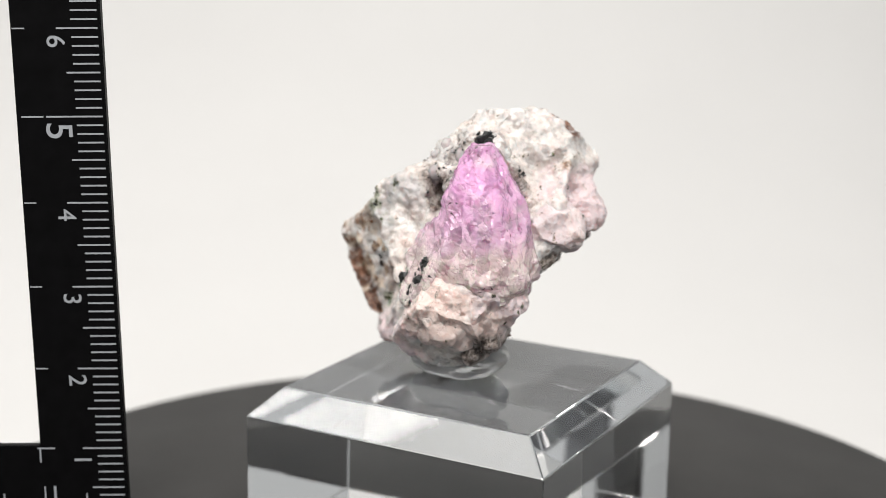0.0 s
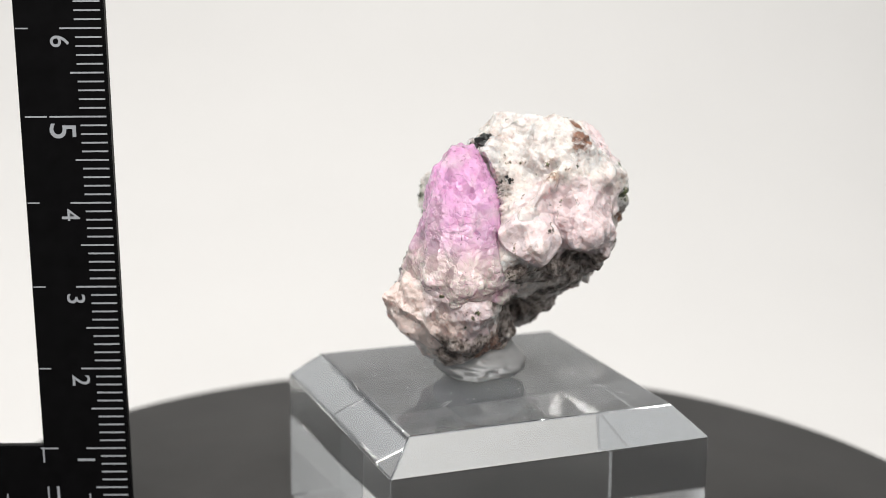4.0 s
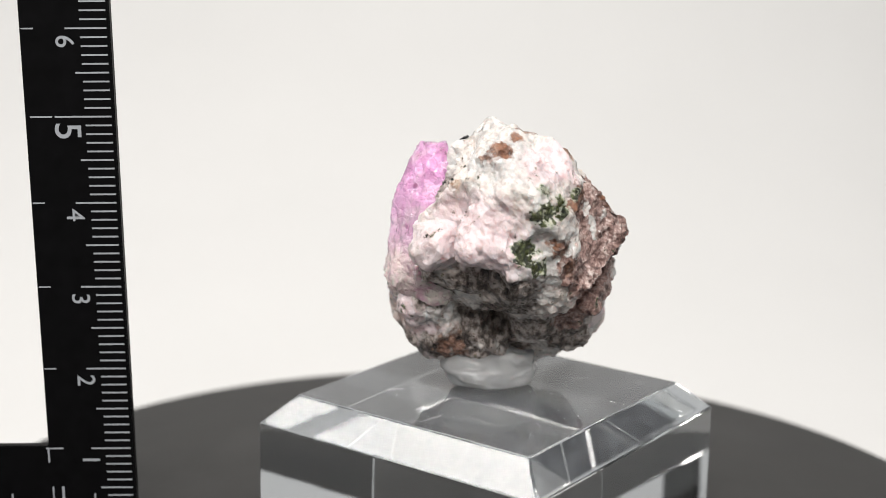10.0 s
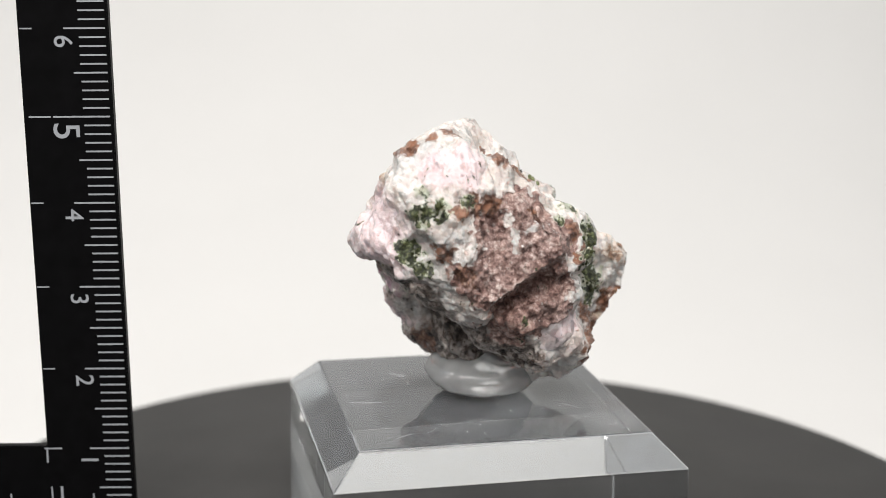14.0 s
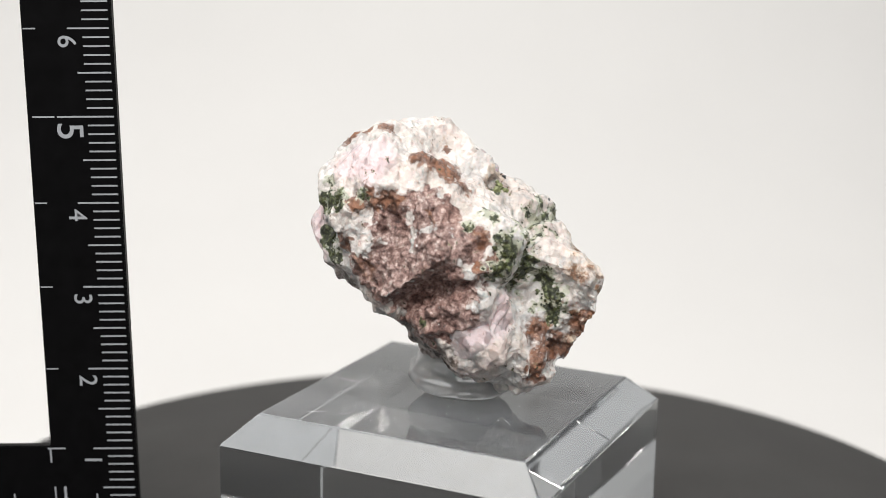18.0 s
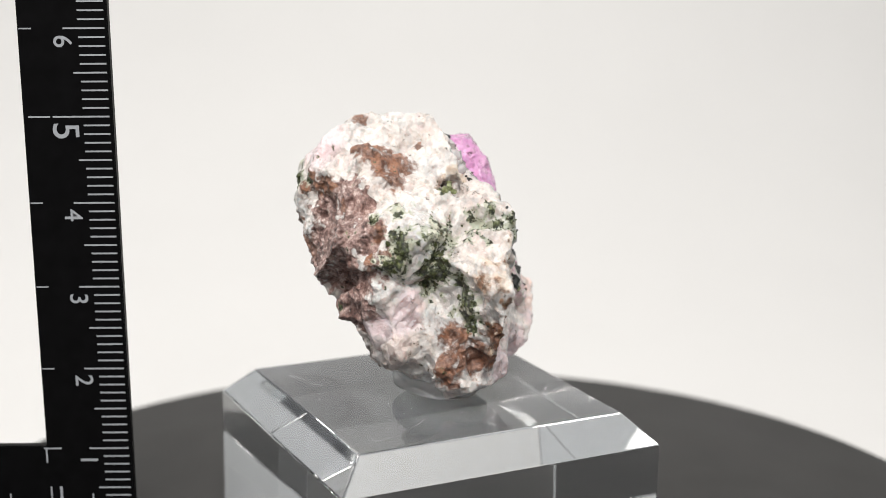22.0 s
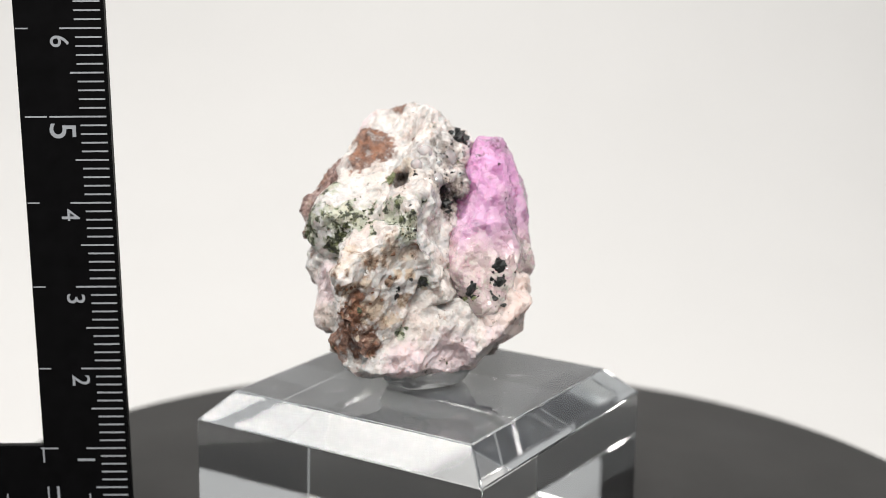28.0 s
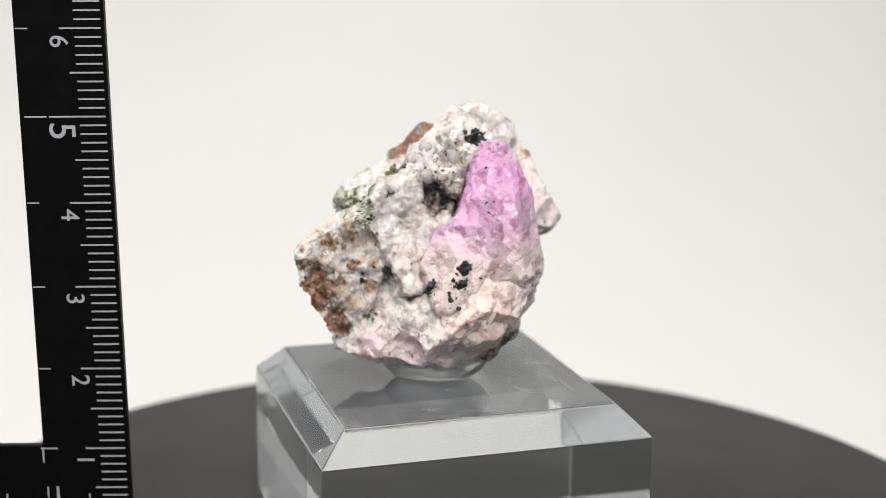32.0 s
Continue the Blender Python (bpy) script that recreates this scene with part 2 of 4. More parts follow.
RULER_BLACK.node_tree.nodes["Principled BSDF"].inputs["Specular IOR Level"].default_value = 0.08
RULER_WHITE = plain("white_print", (0.34, 0.36, 0.39), 0.6, 0.12, 1500)
PALE_ROOM = plain("pale_paint", (0.6, 0.59, 0.58), 0.8, 0.05, 4)
ROOM = plain("dim_paint", (0.06, 0.059, 0.058), 0.8, 0.08, 4)
BLACK_GRAIN = plain("black_mineral", (0.012, 0.014, 0.014), 0.35, 0.5, 2500, 0.0, 0.5)
GREEN_GRAIN = plain("dark_green_mineral", (0.055, 0.064, 0.022), 0.3, 0.6, 2500, 0.0, 0.4)
PALE_GREEN = plain("pale_green_mineral", (0.19, 0.21, 0.10), 0.4, 0.5, 2500, 0.0, 0.4)
RUST_GRAIN = plain("iron_oxide", (0.16, 0.075, 0.04), 0.6, 0.6, 2500, 0.0, 0.4)
CLEAR_BEAD = glass("rosy_bead", (0.93, 0.84, 0.86), 1.5, 0.06)
CLEAR_BEAD.node_tree.nodes["Principled BSDF"].inputs["Transmission Weight"].default_value = 0.6
CLEAR_BEAD.node_tree.nodes["Principled BSDF"].inputs["Subsurface Weight"].default_value = 0.8
CLEAR_BEAD.node_tree.nodes["Principled BSDF"].inputs["Subsurface Radius"].default_value = (0.0015, 0.0012, 0.0012)
CLEAR_BEAD.node_tree.nodes["Principled BSDF"].inputs["Subsurface Scale"].default_value = 1.0
SCRATCH = plain("scuffed_acrylic", (0.75, 0.75, 0.75), 0.6, 0.1, 2000)


# ---- mesh helpers ----
def mesh_ob(name, bm, material, parent=None, label="", smooth=False):
    me = bpy.data.meshes.new(name)
    bm.to_mesh(me)
    bm.free()
    me.materials.append(material)
    if smooth:
        me.polygons.foreach_set("use_smooth", [True] * len(me.polygons))
    ob = new(name, me)
    ob.parent = parent
    return tagged(ob, label)


def part(name, bm, material, parent, label="", smooth=False):
    return mesh_ob(name, bm, material, parent, label, smooth)


def box(bm, x0, y0, z0, x1, y1, z1, bevel=0.0):
    r = bmesh.ops.create_cube(bm, size=1.0, matrix=Matrix.Translation(((x0 + x1) / 2, (y0 + y1) / 2, (z0 + z1) / 2)) @ Matrix.Diagonal((x1 - x0, y1 - y0, z1 - z0, 1)))
    if bevel:
        edges = {e for v in r["verts"] for e in v.link_edges}
        bmesh.ops.bevel(bm, geom=list(edges), offset=bevel, segments=2, affect="EDGES", profile=0.5)
    return bm


def lathe(bm, profile, steps=96):
    """A turned body from (radius, height) pairs, closed on the axis where the radius is 0."""
    rings = []
    for r, z in profile:
        rings.append([bm.verts.new((r * math.cos(a), r * math.sin(a), z)) for a in np.linspace(0, 2 * math.pi, steps, endpoint=False)] if r > 0 else [bm.verts.new((0, 0, z))])
    for p, q in zip(rings, rings[1:]):
        for i in range(steps):
            j = (i + 1) % steps
            vs = [p[i % len(p)], p[j % len(p)], q[j % len(q)], q[i % len(q)]]
            vs = list(dict.fromkeys(vs))
            if len(vs) > 2:
                bm.faces.new(vs)
    bmesh.ops.recalc_face_normals(bm, faces=bm.faces)
    return bm


# ---- rock carving: lumps cut by planes, meshed on a grid ----
def fan(n):
    """n directions spread evenly over a ball."""
    i = np.arange(n) + 0.5
    z, a = 1 - 2 * i / n, math.pi * (1 + 5 ** 0.5) * i
    s = np.sqrt(1 - z * z)
    return np.stack([s * np.cos(a), s * np.sin(a), z], 1).astype(np.float32)


def lump(x, y, z, cuts):
    """A chunk of stone round (x, y, z) cm, dressed by one flat cut for each direction of the fan, at that many cm."""
    dirs, c, d = fan(len(cuts)), np.array((x, y, z), np.float32), np.array(cuts, np.float32)
    return lambda p: ((p - c) @ dirs.T - d).max(-1)


def blob(x, y, z, rx, ry, rz):
    c, r = np.array((x, y, z), np.float32), np.array((rx, ry, rz), np.float32)
    return lambda p: (np.sqrt((((p - c) / r) ** 2).sum(-1)) - 1) * r.min()


def joined(shapes, k=0.06):
    def field(p):
        a = np.stack([s(p) for s in shapes], -1)
        m = a.min(-1)
        return m - k * np.log(np.exp(-(a - m[..., None]) / k).sum(-1))
    return field


def lattice(seed):
    return np.random.RandomState(seed).rand(32, 32, 32).astype(np.float32)


def wobble(p, size, seed):
    """Smooth noise, -1 to 1, with bumps of that size in cm."""
    g = lattice(seed)
    s = p / size + 100.0
    i = np.floor(s).astype(int)
    f = s - i
    f = f * f * (3 - 2 * f)
    out = 0
    for dx in (0, 1):
        for dy in (0, 1):
            for dz in (0, 1):
                w = (f[:, 0] if dx else 1 - f[:, 0]) * (f[:, 1] if dy else 1 - f[:, 1]) * (f[:, 2] if dz else 1 - f[:, 2])
                out = out + w * g[(i[:, 0] + dx) % 32, (i[:, 1] + dy) % 32, (i[:, 2] + dz) % 32]
    return out * 2 - 1


def chips(p, size, seed, soft=7.0):
    """Broken facets: every grain of that size (cm) has a flat face of its own tilt."""
    rs = np.random.RandomState(seed)
    jit, nor = rs.rand(4096, 3).astype(np.float32), rs.randn(4096, 3).astype(np.float32)
    nor /= np.linalg.norm(nor, axis=1)[:, None]
    s = p / size
    i = np.floor(s).astype(int)
    best, second = np.full(len(p), 1e9, np.float32), np.full(len(p), 1e9, np.float32)
    val = np.zeros(len(p), np.float32)
    for dx in (-1, 0, 1):
        for dy in (-1, 0, 1):
            for dz in (-1, 0, 1):
                c = i + (dx, dy, dz)
                h = (c[:, 0] * 73856093 ^ c[:, 1] * 19349663 ^ c[:, 2] * 83492791) % 4096
                v = s - (c + jit[h])
                d = (v * v).sum(1)
                near = d < best
                second = np.where(near, best, np.minimum(second, d))
                best = np.where(near, d, best)
                val = np.where(near, (v * nor[h]).sum(1), val)
    return val * np.clip((np.sqrt(second) - np.sqrt(best)) * soft, 0, 1)


def facets(p, size, seed):
    """Flat-faced bumps, -1 to 1: random heights joined by flat triangles, on a lattice turned at random."""
    rs = np.random.RandomState(seed)
    turn = np.linalg.qr(rs.randn(3, 3))[0].astype(np.float32)
    g = rs.rand(32, 32, 32).astype(np.float32)
    s = (p @ turn) / size + 100.0
    i = np.floor(s).astype(int)
    f = s - i
    order = np.argsort(-f, axis=1)
    w = np.take_along_axis(f, order, 1)
    c = i.copy()
    out = g[tuple((c % 32).T)] * (1 - w[:, 0])
    row = np.arange(len(p))
    for k in range(3):
        c[row, order[:, k]] += 1
        out = out + g[tuple((c % 32).T)] * (w[:, k] - (w[:, k + 1] if k < 2 else 0))
    return out * 2 - 1


def net(field, lo, hi, h):
    """The surface of a field as vertices (cm) and quads: a surface net on a grid of spacing h."""
    xs, ys, zs = [np.arange(a, b, h, dtype=np.float32) for a, b in zip(lo, hi)]
    gy, gz = np.meshgrid(ys, zs, indexing="ij")
    v = np.empty((len(xs), len(ys), len(zs)), np.float32)
    for i, x in enumerate(xs):
        v[i] = field(np.stack([np.full_like(gy, x), gy, gz], -1))
    neg = v < 0
    corner = [(a, b, c) for a in (0, 1) for b in (0, 1) for c in (0, 1)]
    n = [s - 1 for s in v.shape]

    def at(arr, c):
        return arr[c[0]:c[0] + n[0], c[1]:c[1] + n[1], c[2]:c[2] + n[2]]

    count = sum(at(neg, c).astype(np.int8) for c in corner)
    cells = np.argwhere((count > 0) & (count < 8))
    index = np.full(n, -1, np.int64)
    index[tuple(cells.T)] = np.arange(len(cells))
    acc, num = np.zeros((len(cells), 3), np.float32), np.zeros(len(cells), np.float32)
    for a in corner:
        for axis in range(3):
            if a[axis]:
                continue
            b = list(a)
            b[axis] = 1
            va, vb = v[tuple((cells + a).T)], v[tuple((cells + b).T)]
            hit = (va < 0) != (vb < 0)
            t = np.where(hit, va / np.where(hit, va - vb, 1), 0)
            pos = np.tile(np.array(a, np.float32), (len(cells), 1))
            pos[:, axis] = t
            acc += pos * hit[:, None]
            num += hit
    verts = (cells + acc / num[:, None]) * h + np.array(lo, np.float32)
    quads = []
    for axis in range(3):
        u, w = (axis + 1) % 3, (axis + 2) % 3
        sl0, sl1 = [slice(None)] * 3, [slice(None)] * 3
        sl0[axis], sl1[axis] = slice(0, -1), slice(1, None)
        cross = np.argwhere(neg[tuple(sl0)] != neg[tuple(sl1)])
        cross = cross[(cross[:, u] > 0) & (cross[:, w] > 0) & (cross[:, u] < n[u]) & (cross[:, w] < n[w])]
        flip = ~neg[tuple(cross.T)]
        eu, ew = np.eye(3, dtype=int)[u], np.eye(3, dtype=int)[w]
        ids = [index[tuple((cross - d).T)] for d in (0 * eu, eu, eu + ew, ew)]
        f = np.stack(ids, 1)
        f[flip] = f[flip][:, ::-1]
        quads.append(f)
    return verts, np.concatenate(quads)


def finer(field, verts, quads):
    """Every quad in four, the new corners laid back onto the surface."""
    n = len(verts)
    e = np.sort(np.stack([quads, np.roll(quads, -1, 1)], -1).reshape(-1, 2), 1)
    pairs, idx = np.unique(e[:, 0] * n + e[:, 1], return_inverse=True)
    mids = (verts[pairs // n] + verts[pairs % n]) / 2
    mid = n + idx.reshape(-1, 4)
    ctr = n + len(mids) + np.arange(len(quads))
    v = np.concatenate([verts, mids, verts[quads].mean(1)]).astype(np.float32)
    q = np.concatenate([np.stack([quads[:, k], mid[:, k], ctr, mid[:, k - 1]], 1) for k in range(4)])
    g = slope(field, v)
    return v - 0.8 * g * np.clip(field(v), -0.03, 0.03)[:, None], q


def slope(field, p, e=0.03):
    g = np.stack([field(p + d) - field(p - d) for d in np.eye(3, dtype=np.float32) * e], 1)
    return g / np.linalg.norm(g, axis=1)[:, None]


def mask(p, spots, ragged=0.5, size=0.22, seed=5):
    """1 inside the spots (x, y, z, radius in cm), 0 outside, with a ragged rim at 0.5."""
    w = np.full(len(p), -9.0, np.float32)
    for x, y, z, r in spots:
        w = np.maximum(w, 1 - np.sqrt(((p - (x, y, z)) ** 2).sum(1)) / r / 1.15)
    w += ragged * (0.5 * wobble(p, size, seed) + 0.45 * wobble(p, size * 0.4, seed + 1) + 0.4 * wobble(p, size * 0.18, seed + 2))
    return np.clip(w * 1.6 + 0.35, 0, 1)


def stone(name, verts, quads, material, parent, label="", attrs=(), smooth=False):
    """One mesh from vertices in cm, with only the vertices that its faces use."""
    used, idx = np.unique(quads, return_inverse=True)
    me = bpy.data.meshes.new(name)
    v = verts[used].astype(np.float32) * CM
    v[:, 2] += TOP * CM
    me.vertices.add(len(v))
    me.vertices.foreach_set("co", v.ravel())
    me.loops.add(quads.size)
    me.loops.foreach_set("vertex_index", idx.ravel().astype(np.int32))
    me.polygons.add(len(quads))
    me.polygons.foreach_set("loop_start", np.arange(0, quads.size, 4, dtype=np.int32))
    me.polygons.foreach_set("loop_total", np.full(len(quads), 4, np.int32))
    me.update(calc_edges=True)
    for key, arr in attrs:
        at = me.color_attributes.new(key, "FLOAT_COLOR", "POINT")
        at.data.foreach_set("color", arr[used].astype(np.float32).ravel())
    me.polygons.foreach_set("use_smooth", [smooth] * len(quads))
    me.materials.append(material)
    me.validate()
    ob = new(name, me)
    ob.parent = parent
    return tagged(ob, label)


# ---- setting ----
def build_setting():
    bm = bmesh.new()
    # a sheet of white paper: table, sweep and back in one
    prof = [(-0.068, -0.035), (0.14, -0.035)] + [(0.14 + 0.39 * math.sin(a), -0.035 + 0.39 * (1 - math.cos(a))) for a in np.linspace(0.05, math.pi / 2, 24)] + [(0.53, 0.8)]
    rows = [[bm.verts.new((x, y, z)) for x in (-0.7, 0.7)] for y, z in prof]
    for a, b in zip(rows, rows[1:]):
        bm.faces.new((a[0], a[1], b[1], b[0]))
    ob = mesh_ob("backdrop", bm, PAPER, smooth=True)
    ob.modifiers.new("thickness", "SOLIDIFY").thickness = 0.002
    tagged(ob, "seamless white paper backdrop curving up behind the turntable", "backdrop", kind="structure")
    bm = box(bmesh.new(), -3, -3, -0.06, 3, 3, -0.04)
    tagged(mesh_ob("ground", bm, ROOM), "dark table top below the white paper", "table", kind="structure")
    # low walls out of view, added to set what the acrylic block reflects
    for name, x0, y0, x1, y1, z1 in (("reflected_wall_west", -1.12, -1.1, -1.10, 1.1, 0.42), ("reflected_wall_east", 1.10, -1.1, 1.12, 1.1, 0.42), ("reflected_wall_south", -1.12, -1.12, 1.12, -1.10, 0.26)):
        dark = name == "reflected_wall_south"
        tagged(mesh_ob(name, box(bmesh.new(), x0, y0, -0.04, x1, y1, z1), ROOM if dark else PALE_ROOM), "added dark wall out of view, facing the backdrop, to darken reflections" if dark else "added pale side wall out of view, to shape reflections", "wall", kind="structure")


# ---- things on the turntable ----
def build_turntable():
    e = tagged(new("turntable"), "round matte dark grey motorised display turntable", "turntable")
    part("platter", lathe(bmesh.new(), [(0, -0.004), (0.0700, -0.004), (0.0706, -0.0034), (0.0709, -0.002), (0.0709, -0.0012), (0.0706, -0.0004), (0.0700, 0), (0.035, 0), (0, 0)], 160), DISC, e, "matte dark grey round platter", True)
    part("base", lathe(bmesh.new(), [(0, -0.034), (0.064, -0.034), (0.066, -0.032), (0.066, -0.008), (0.062, -0.005), (0, -0.005)], 120), DISC, e, "", True)
    return e


SCRATCHES = [
    ((1.30, -0.07), (1.40, -0.16), (1.50, -0.27)),
    ((-0.985, -0.846), (-0.85, -0.94), (-0.72, -1.05)),
    ((1.20, -0.03), (1.30, -0.09), (1.38, -0.19)),
    ((0.375, -0.60), (0.390, -0.704), (0.430, -0.83)),
    ((-0.430, 1.36), (-0.487, 1.494), (-0.473, 1.595)),
    ((-0.326, 2.204), (-0.429, 2.280), (-0.452, 2.201)),
    ((1.30, 1.06), (1.376, 1.120), (1.46, 1.105)),
    ((1.85, 1.035), (1.725, 1.013), (1.62, 1.03)),
    ((0.350, -0.620), (0.361, -0.727), (0.376, -0.80)),
]


def build_block():
    e = tagged(new("display_block"), "thick clear acrylic display block with sloping top edges", "display stand")
    bm = bmesh.new()
    turn = Matrix.Translation((0.128 * CM, 0.418 * CM, 0)) @ Matrix.Rotation(2.6362, 4, "Z")
    levels = [(2.0, 0.003), (2.0, 1.7315), (1.664, 2.074)]
    rings = [[bm.verts.new((sx * h * CM, sy * h * CM, z * CM)) for sx, sy in ((1, 1), (-1, 1), (-1, -1), (1, -1))] for h, z in levels]
    for a, b in zip(rings, rings[1:]):
        for i in range(4):
            bm.faces.new((a[i], a[(i + 1) % 4], b[(i + 1) % 4], b[i]))
    bm.faces.new(rings[0][::-1])
    bm.faces.new(rings[-1])
    bmesh.ops.recalc_face_normals(bm, faces=bm.faces)
    bmesh.ops.bevel(bm, geom=bm.edges[:], offset=0.00018, segments=2, affect="EDGES", profile=0.5)
    bm.normal_update()
    for f in bm.faces:
        f.material_index = 2 if f.normal.z > 0.95 else int(f.normal.z > 0.35)
    bm.transform(turn)
    body = part("acrylic_body", bm, ACRYLIC, e)
    body.data.materials.append(MILLED_LIT)
    body.data.materials.append(TOP_LIT)
    # hairline scratches on the flat top, a few bends each
    for line in SCRATCHES:
        bm = bmesh.new()
        w = 0.0018
        pts = [Vector((x, y, 0)) for x, y in line]
        fine = [pts[0].lerp(pts[1], u / 4).lerp(pts[1].lerp(pts[2], u / 4), u / 4) for u in range(5)]
        for a, b in zip(fine, fine[1:]):
            side = (b - a).cross(Vector((0, 0, 1))).normalized() * w
            quad = [bm.verts.new((c.x * CM, c.y * CM, h * CM)) for h in (2.0745, 2.0765) for c in (a - side, a + side, b + side, b - side)]
            for f in ((0, 1, 2, 3), (4, 5, 6, 7), (0, 1, 5, 4), (1, 2, 6, 5), (2, 3, 7, 6), (3, 0, 4, 7)):
                bm.faces.new([quad[i] for i in f])
        bmesh.ops.recalc_face_normals(bm, faces=bm.faces)
        part("scratch", bm, SCRATCH, e, "fine white scratch")
    rs = np.random.RandomState(3)
    for k in range(46):
        bm = bmesh.new()
        bmesh.ops.create_icosphere(bm, subdivisions=1, radius=(0.00004 + 0.00006 * rs.rand()))
        p = turn @ Vector(((rs.rand() - 0.5) * 3.2 * CM, (rs.rand() - 0.5) * 3.2 * CM, 2.0765 * CM))
        bm.transform(Matrix.Translation(p))
        part("dust_speck", bm, SCRATCH, e)
    return e


def build_putty():
    e = tagged(new("mounting_putty"), "milky translucent wad of mounting putty under the mineral", "putty")
    f = joined([blob(0.0, 0.40, -1.50, 0.55, 0.50, 0.20), blob(0.1, 0.30, -1.36, 0.44, 0.40, 0.2), blob(-0.12, 0.55, -1.42, 0.42, 0.36, 0.24), blob(0.22, 0.12, -1.36, 0.26, 0.26, 0.16)], 0.05)
    g = lambda p: np.maximum(f(p), -1.694 - p[..., 2])
    v, q = net(g, (-0.8, -0.4, -1.75), (0.8, 1.2, -0.95), 0.03)
    n = slope(f, v)
    keep = np.clip((v[:, 2] + 1.68) / 0.1, 0, 1)
    v = v + n * (keep * (0.05 * wobble(v * (0.7, 0.7, 2.6), 0.2, 31) + 0.012 * wobble(v, 0.1, 32)))[:, None]
    stone("wad", v, q, PUTTY, e, smooth=True)
    return e


LUMPS = [
    lump(0.86, 0.48, 0.06, [1.10, 0.60, 1.03, 0.75, 1.02, 0.97, 0.62, 1.00, 0.85, 0.63, 0.39, 0.62, 0.94, 0.77, 0.63, 0.61, 0.75, 0.95, 0.43, 0.66]),
    lump(-0.10, -0.02, -0.80, [0.73, 0.47, 0.58, 0.88, 0.56, 0.97, 0.61, 0.65, 0.88, 0.55, 0.59, 0.78, 0.67, 0.77, 0.69, 0.74, 0.52, 0.51, 0.59, 0.62]),
    lump(1.08, 0.75, 0.93, [0.60, 0.64, 0.45, 0.67, 0.67, 0.47, 0.74, 0.55, 0.48, 1.07, 0.55, 0.48, 0.64, 0.79, 0.87, 0.70, 0.64, 0.61, 0.82, 0.52]),
    lump(-0.46, 0.33, 0.22, [0.76, 0.68, 0.67, 0.44, 0.74, 0.62, 0.64, 0.58, 0.78, 0.54, 0.60, 0.51, 0.50, 0.79, 0.50, 0.62, 0.86, 0.58, 0.53, 0.69]),
    lump(0.09, 1.15, -0.57, [0.55, 0.68, 0.50, 0.61, 0.87, 0.58, 0.54, 0.71, 0.61, 0.65, 0.57, 0.67, 0.51, 0.67, 0.72, 0.47, 0.89, 0.66, 0.55, 1.00]),
    lump(0.81, 1.23, 0.25, [0.64, 0.84, 0.74, 0.52, 0.82, 1.04, 0.48, 0.28, 0.57, 0.91, 0.99, 0.52, 0.67, 0.87, 0.59, 0.50, 0.40, 0.52, 0.73, 0.67]),
    lump(-0.92, 1.09, -0.15, [0.67, 0.51, 0.54, 0.77, 0.41, 0.53, 0.64, 0.63, 0.59, 0.54, 0.54, 0.33, 0.21, 0.53, 0.67, 0.61, 0.67, 0.79, 0.78, 1.00]),
    lump(0.04, 1.19, 0.48, [0.80, 0.41, 1.01, 0.91, 0.46, 0.77, 0.59, 0.60, 0.65, 0.72, 0.51, 0.64, 0.79, 0.60, 0.64, 0.66, 0.57, 0.71, 0.52, 0.55]),
    lump(0.40, 0.25, 1.01, [0.55, 0.75, 0.73, 0.40, 0.48, 0.34, 0.69, 0.65, 0.78, 0.85, 0.62, 0.63, 0.57, 0.93, 0.71, 0.52, 0.69, 0.57, 0.70, 0.56]),
    lump(-0.63, 0.81, -0.94, [0.59, 0.56, 0.48, 0.77, 0.59, 0.40, 0.26, 0.49, 0.79, 0.57, 0.66, 0.52, 0.77, 1.00, 0.55, 0.45, 0.80, 0.61, 0.69, 0.44]),
]


# the lump behind the crystal is broken off along one plane
BREAK = (np.array((-0.416, -0.886, 0.205), np.float32), 0.10)
SHOULDER = LUMPS[3]
LUMPS[3] = lambda p: np.maximum(SHOULDER(p), p @ BREAK[0] - BREAK[1])
# and so is the crest beside its tip
CREST_BREAK = (np.array((-0.74, -0.52, 0.43), np.float32), 0.42)
CREST = LUMPS[8]
LUMPS[8] = lambda p: np.maximum(CREST(p), p @ CREST_BREAK[0] - CREST_BREAK[1])


def foot_field(p):
    """Pale lobes round the foot of the spire."""
    face = p @ np.array((-0.84, -0.40, 0.37), np.float32) - 0.505
    return np.maximum(joined([blob(*w) for w in FOOT_LOBES], 0.05)(p), face)


def crystal_field(p):
    """A blunt eight-sided spire, steeper towards its foot, with one slanting face at the tip."""
    z = p[..., 2]
    u = (z + 0.3) / 1.6
    x, y = p[..., 0] - (0.333 - 0.119 * u), p[..., 1] - (-0.301 - 0.018 * u)
    az = np.radians([8, 52, 98, 140, 188, 232, 275, 320])
    wide = np.array([1.064, 1.039, 0.937, 1.019, 1.049, 1.009, 1.015, 0.956])
    rho = ((x[..., None] * np.cos(az) + y[..., None] * np.sin(az)) / wide).max(-1)
    out = np.maximum(z - 1.33, -0.5 - z)
    for z0, r0, z1, r1 in ((-0.72, 0.34, -0.22, 0.57), (-0.3, 0.575, 0.7, 0.423), (0.7, 0.423, 1.12, 0.262), (1.12, 0.262, 1.34, 0.15)):
        k = (r1 - r0) / (z1 - z0)
        out = np.maximum(out, (rho - r0 - k * (z - z0)) / math.sqrt(1 + k * k))
    n = np.array((math.cos(radians(223)) * 0.82, math.sin(radians(223)) * 0.82, 0.574))
    out = np.maximum(out, (p - np.array((0.08, -0.44, 1.21))) @ n)
    return out.astype(np.float32)


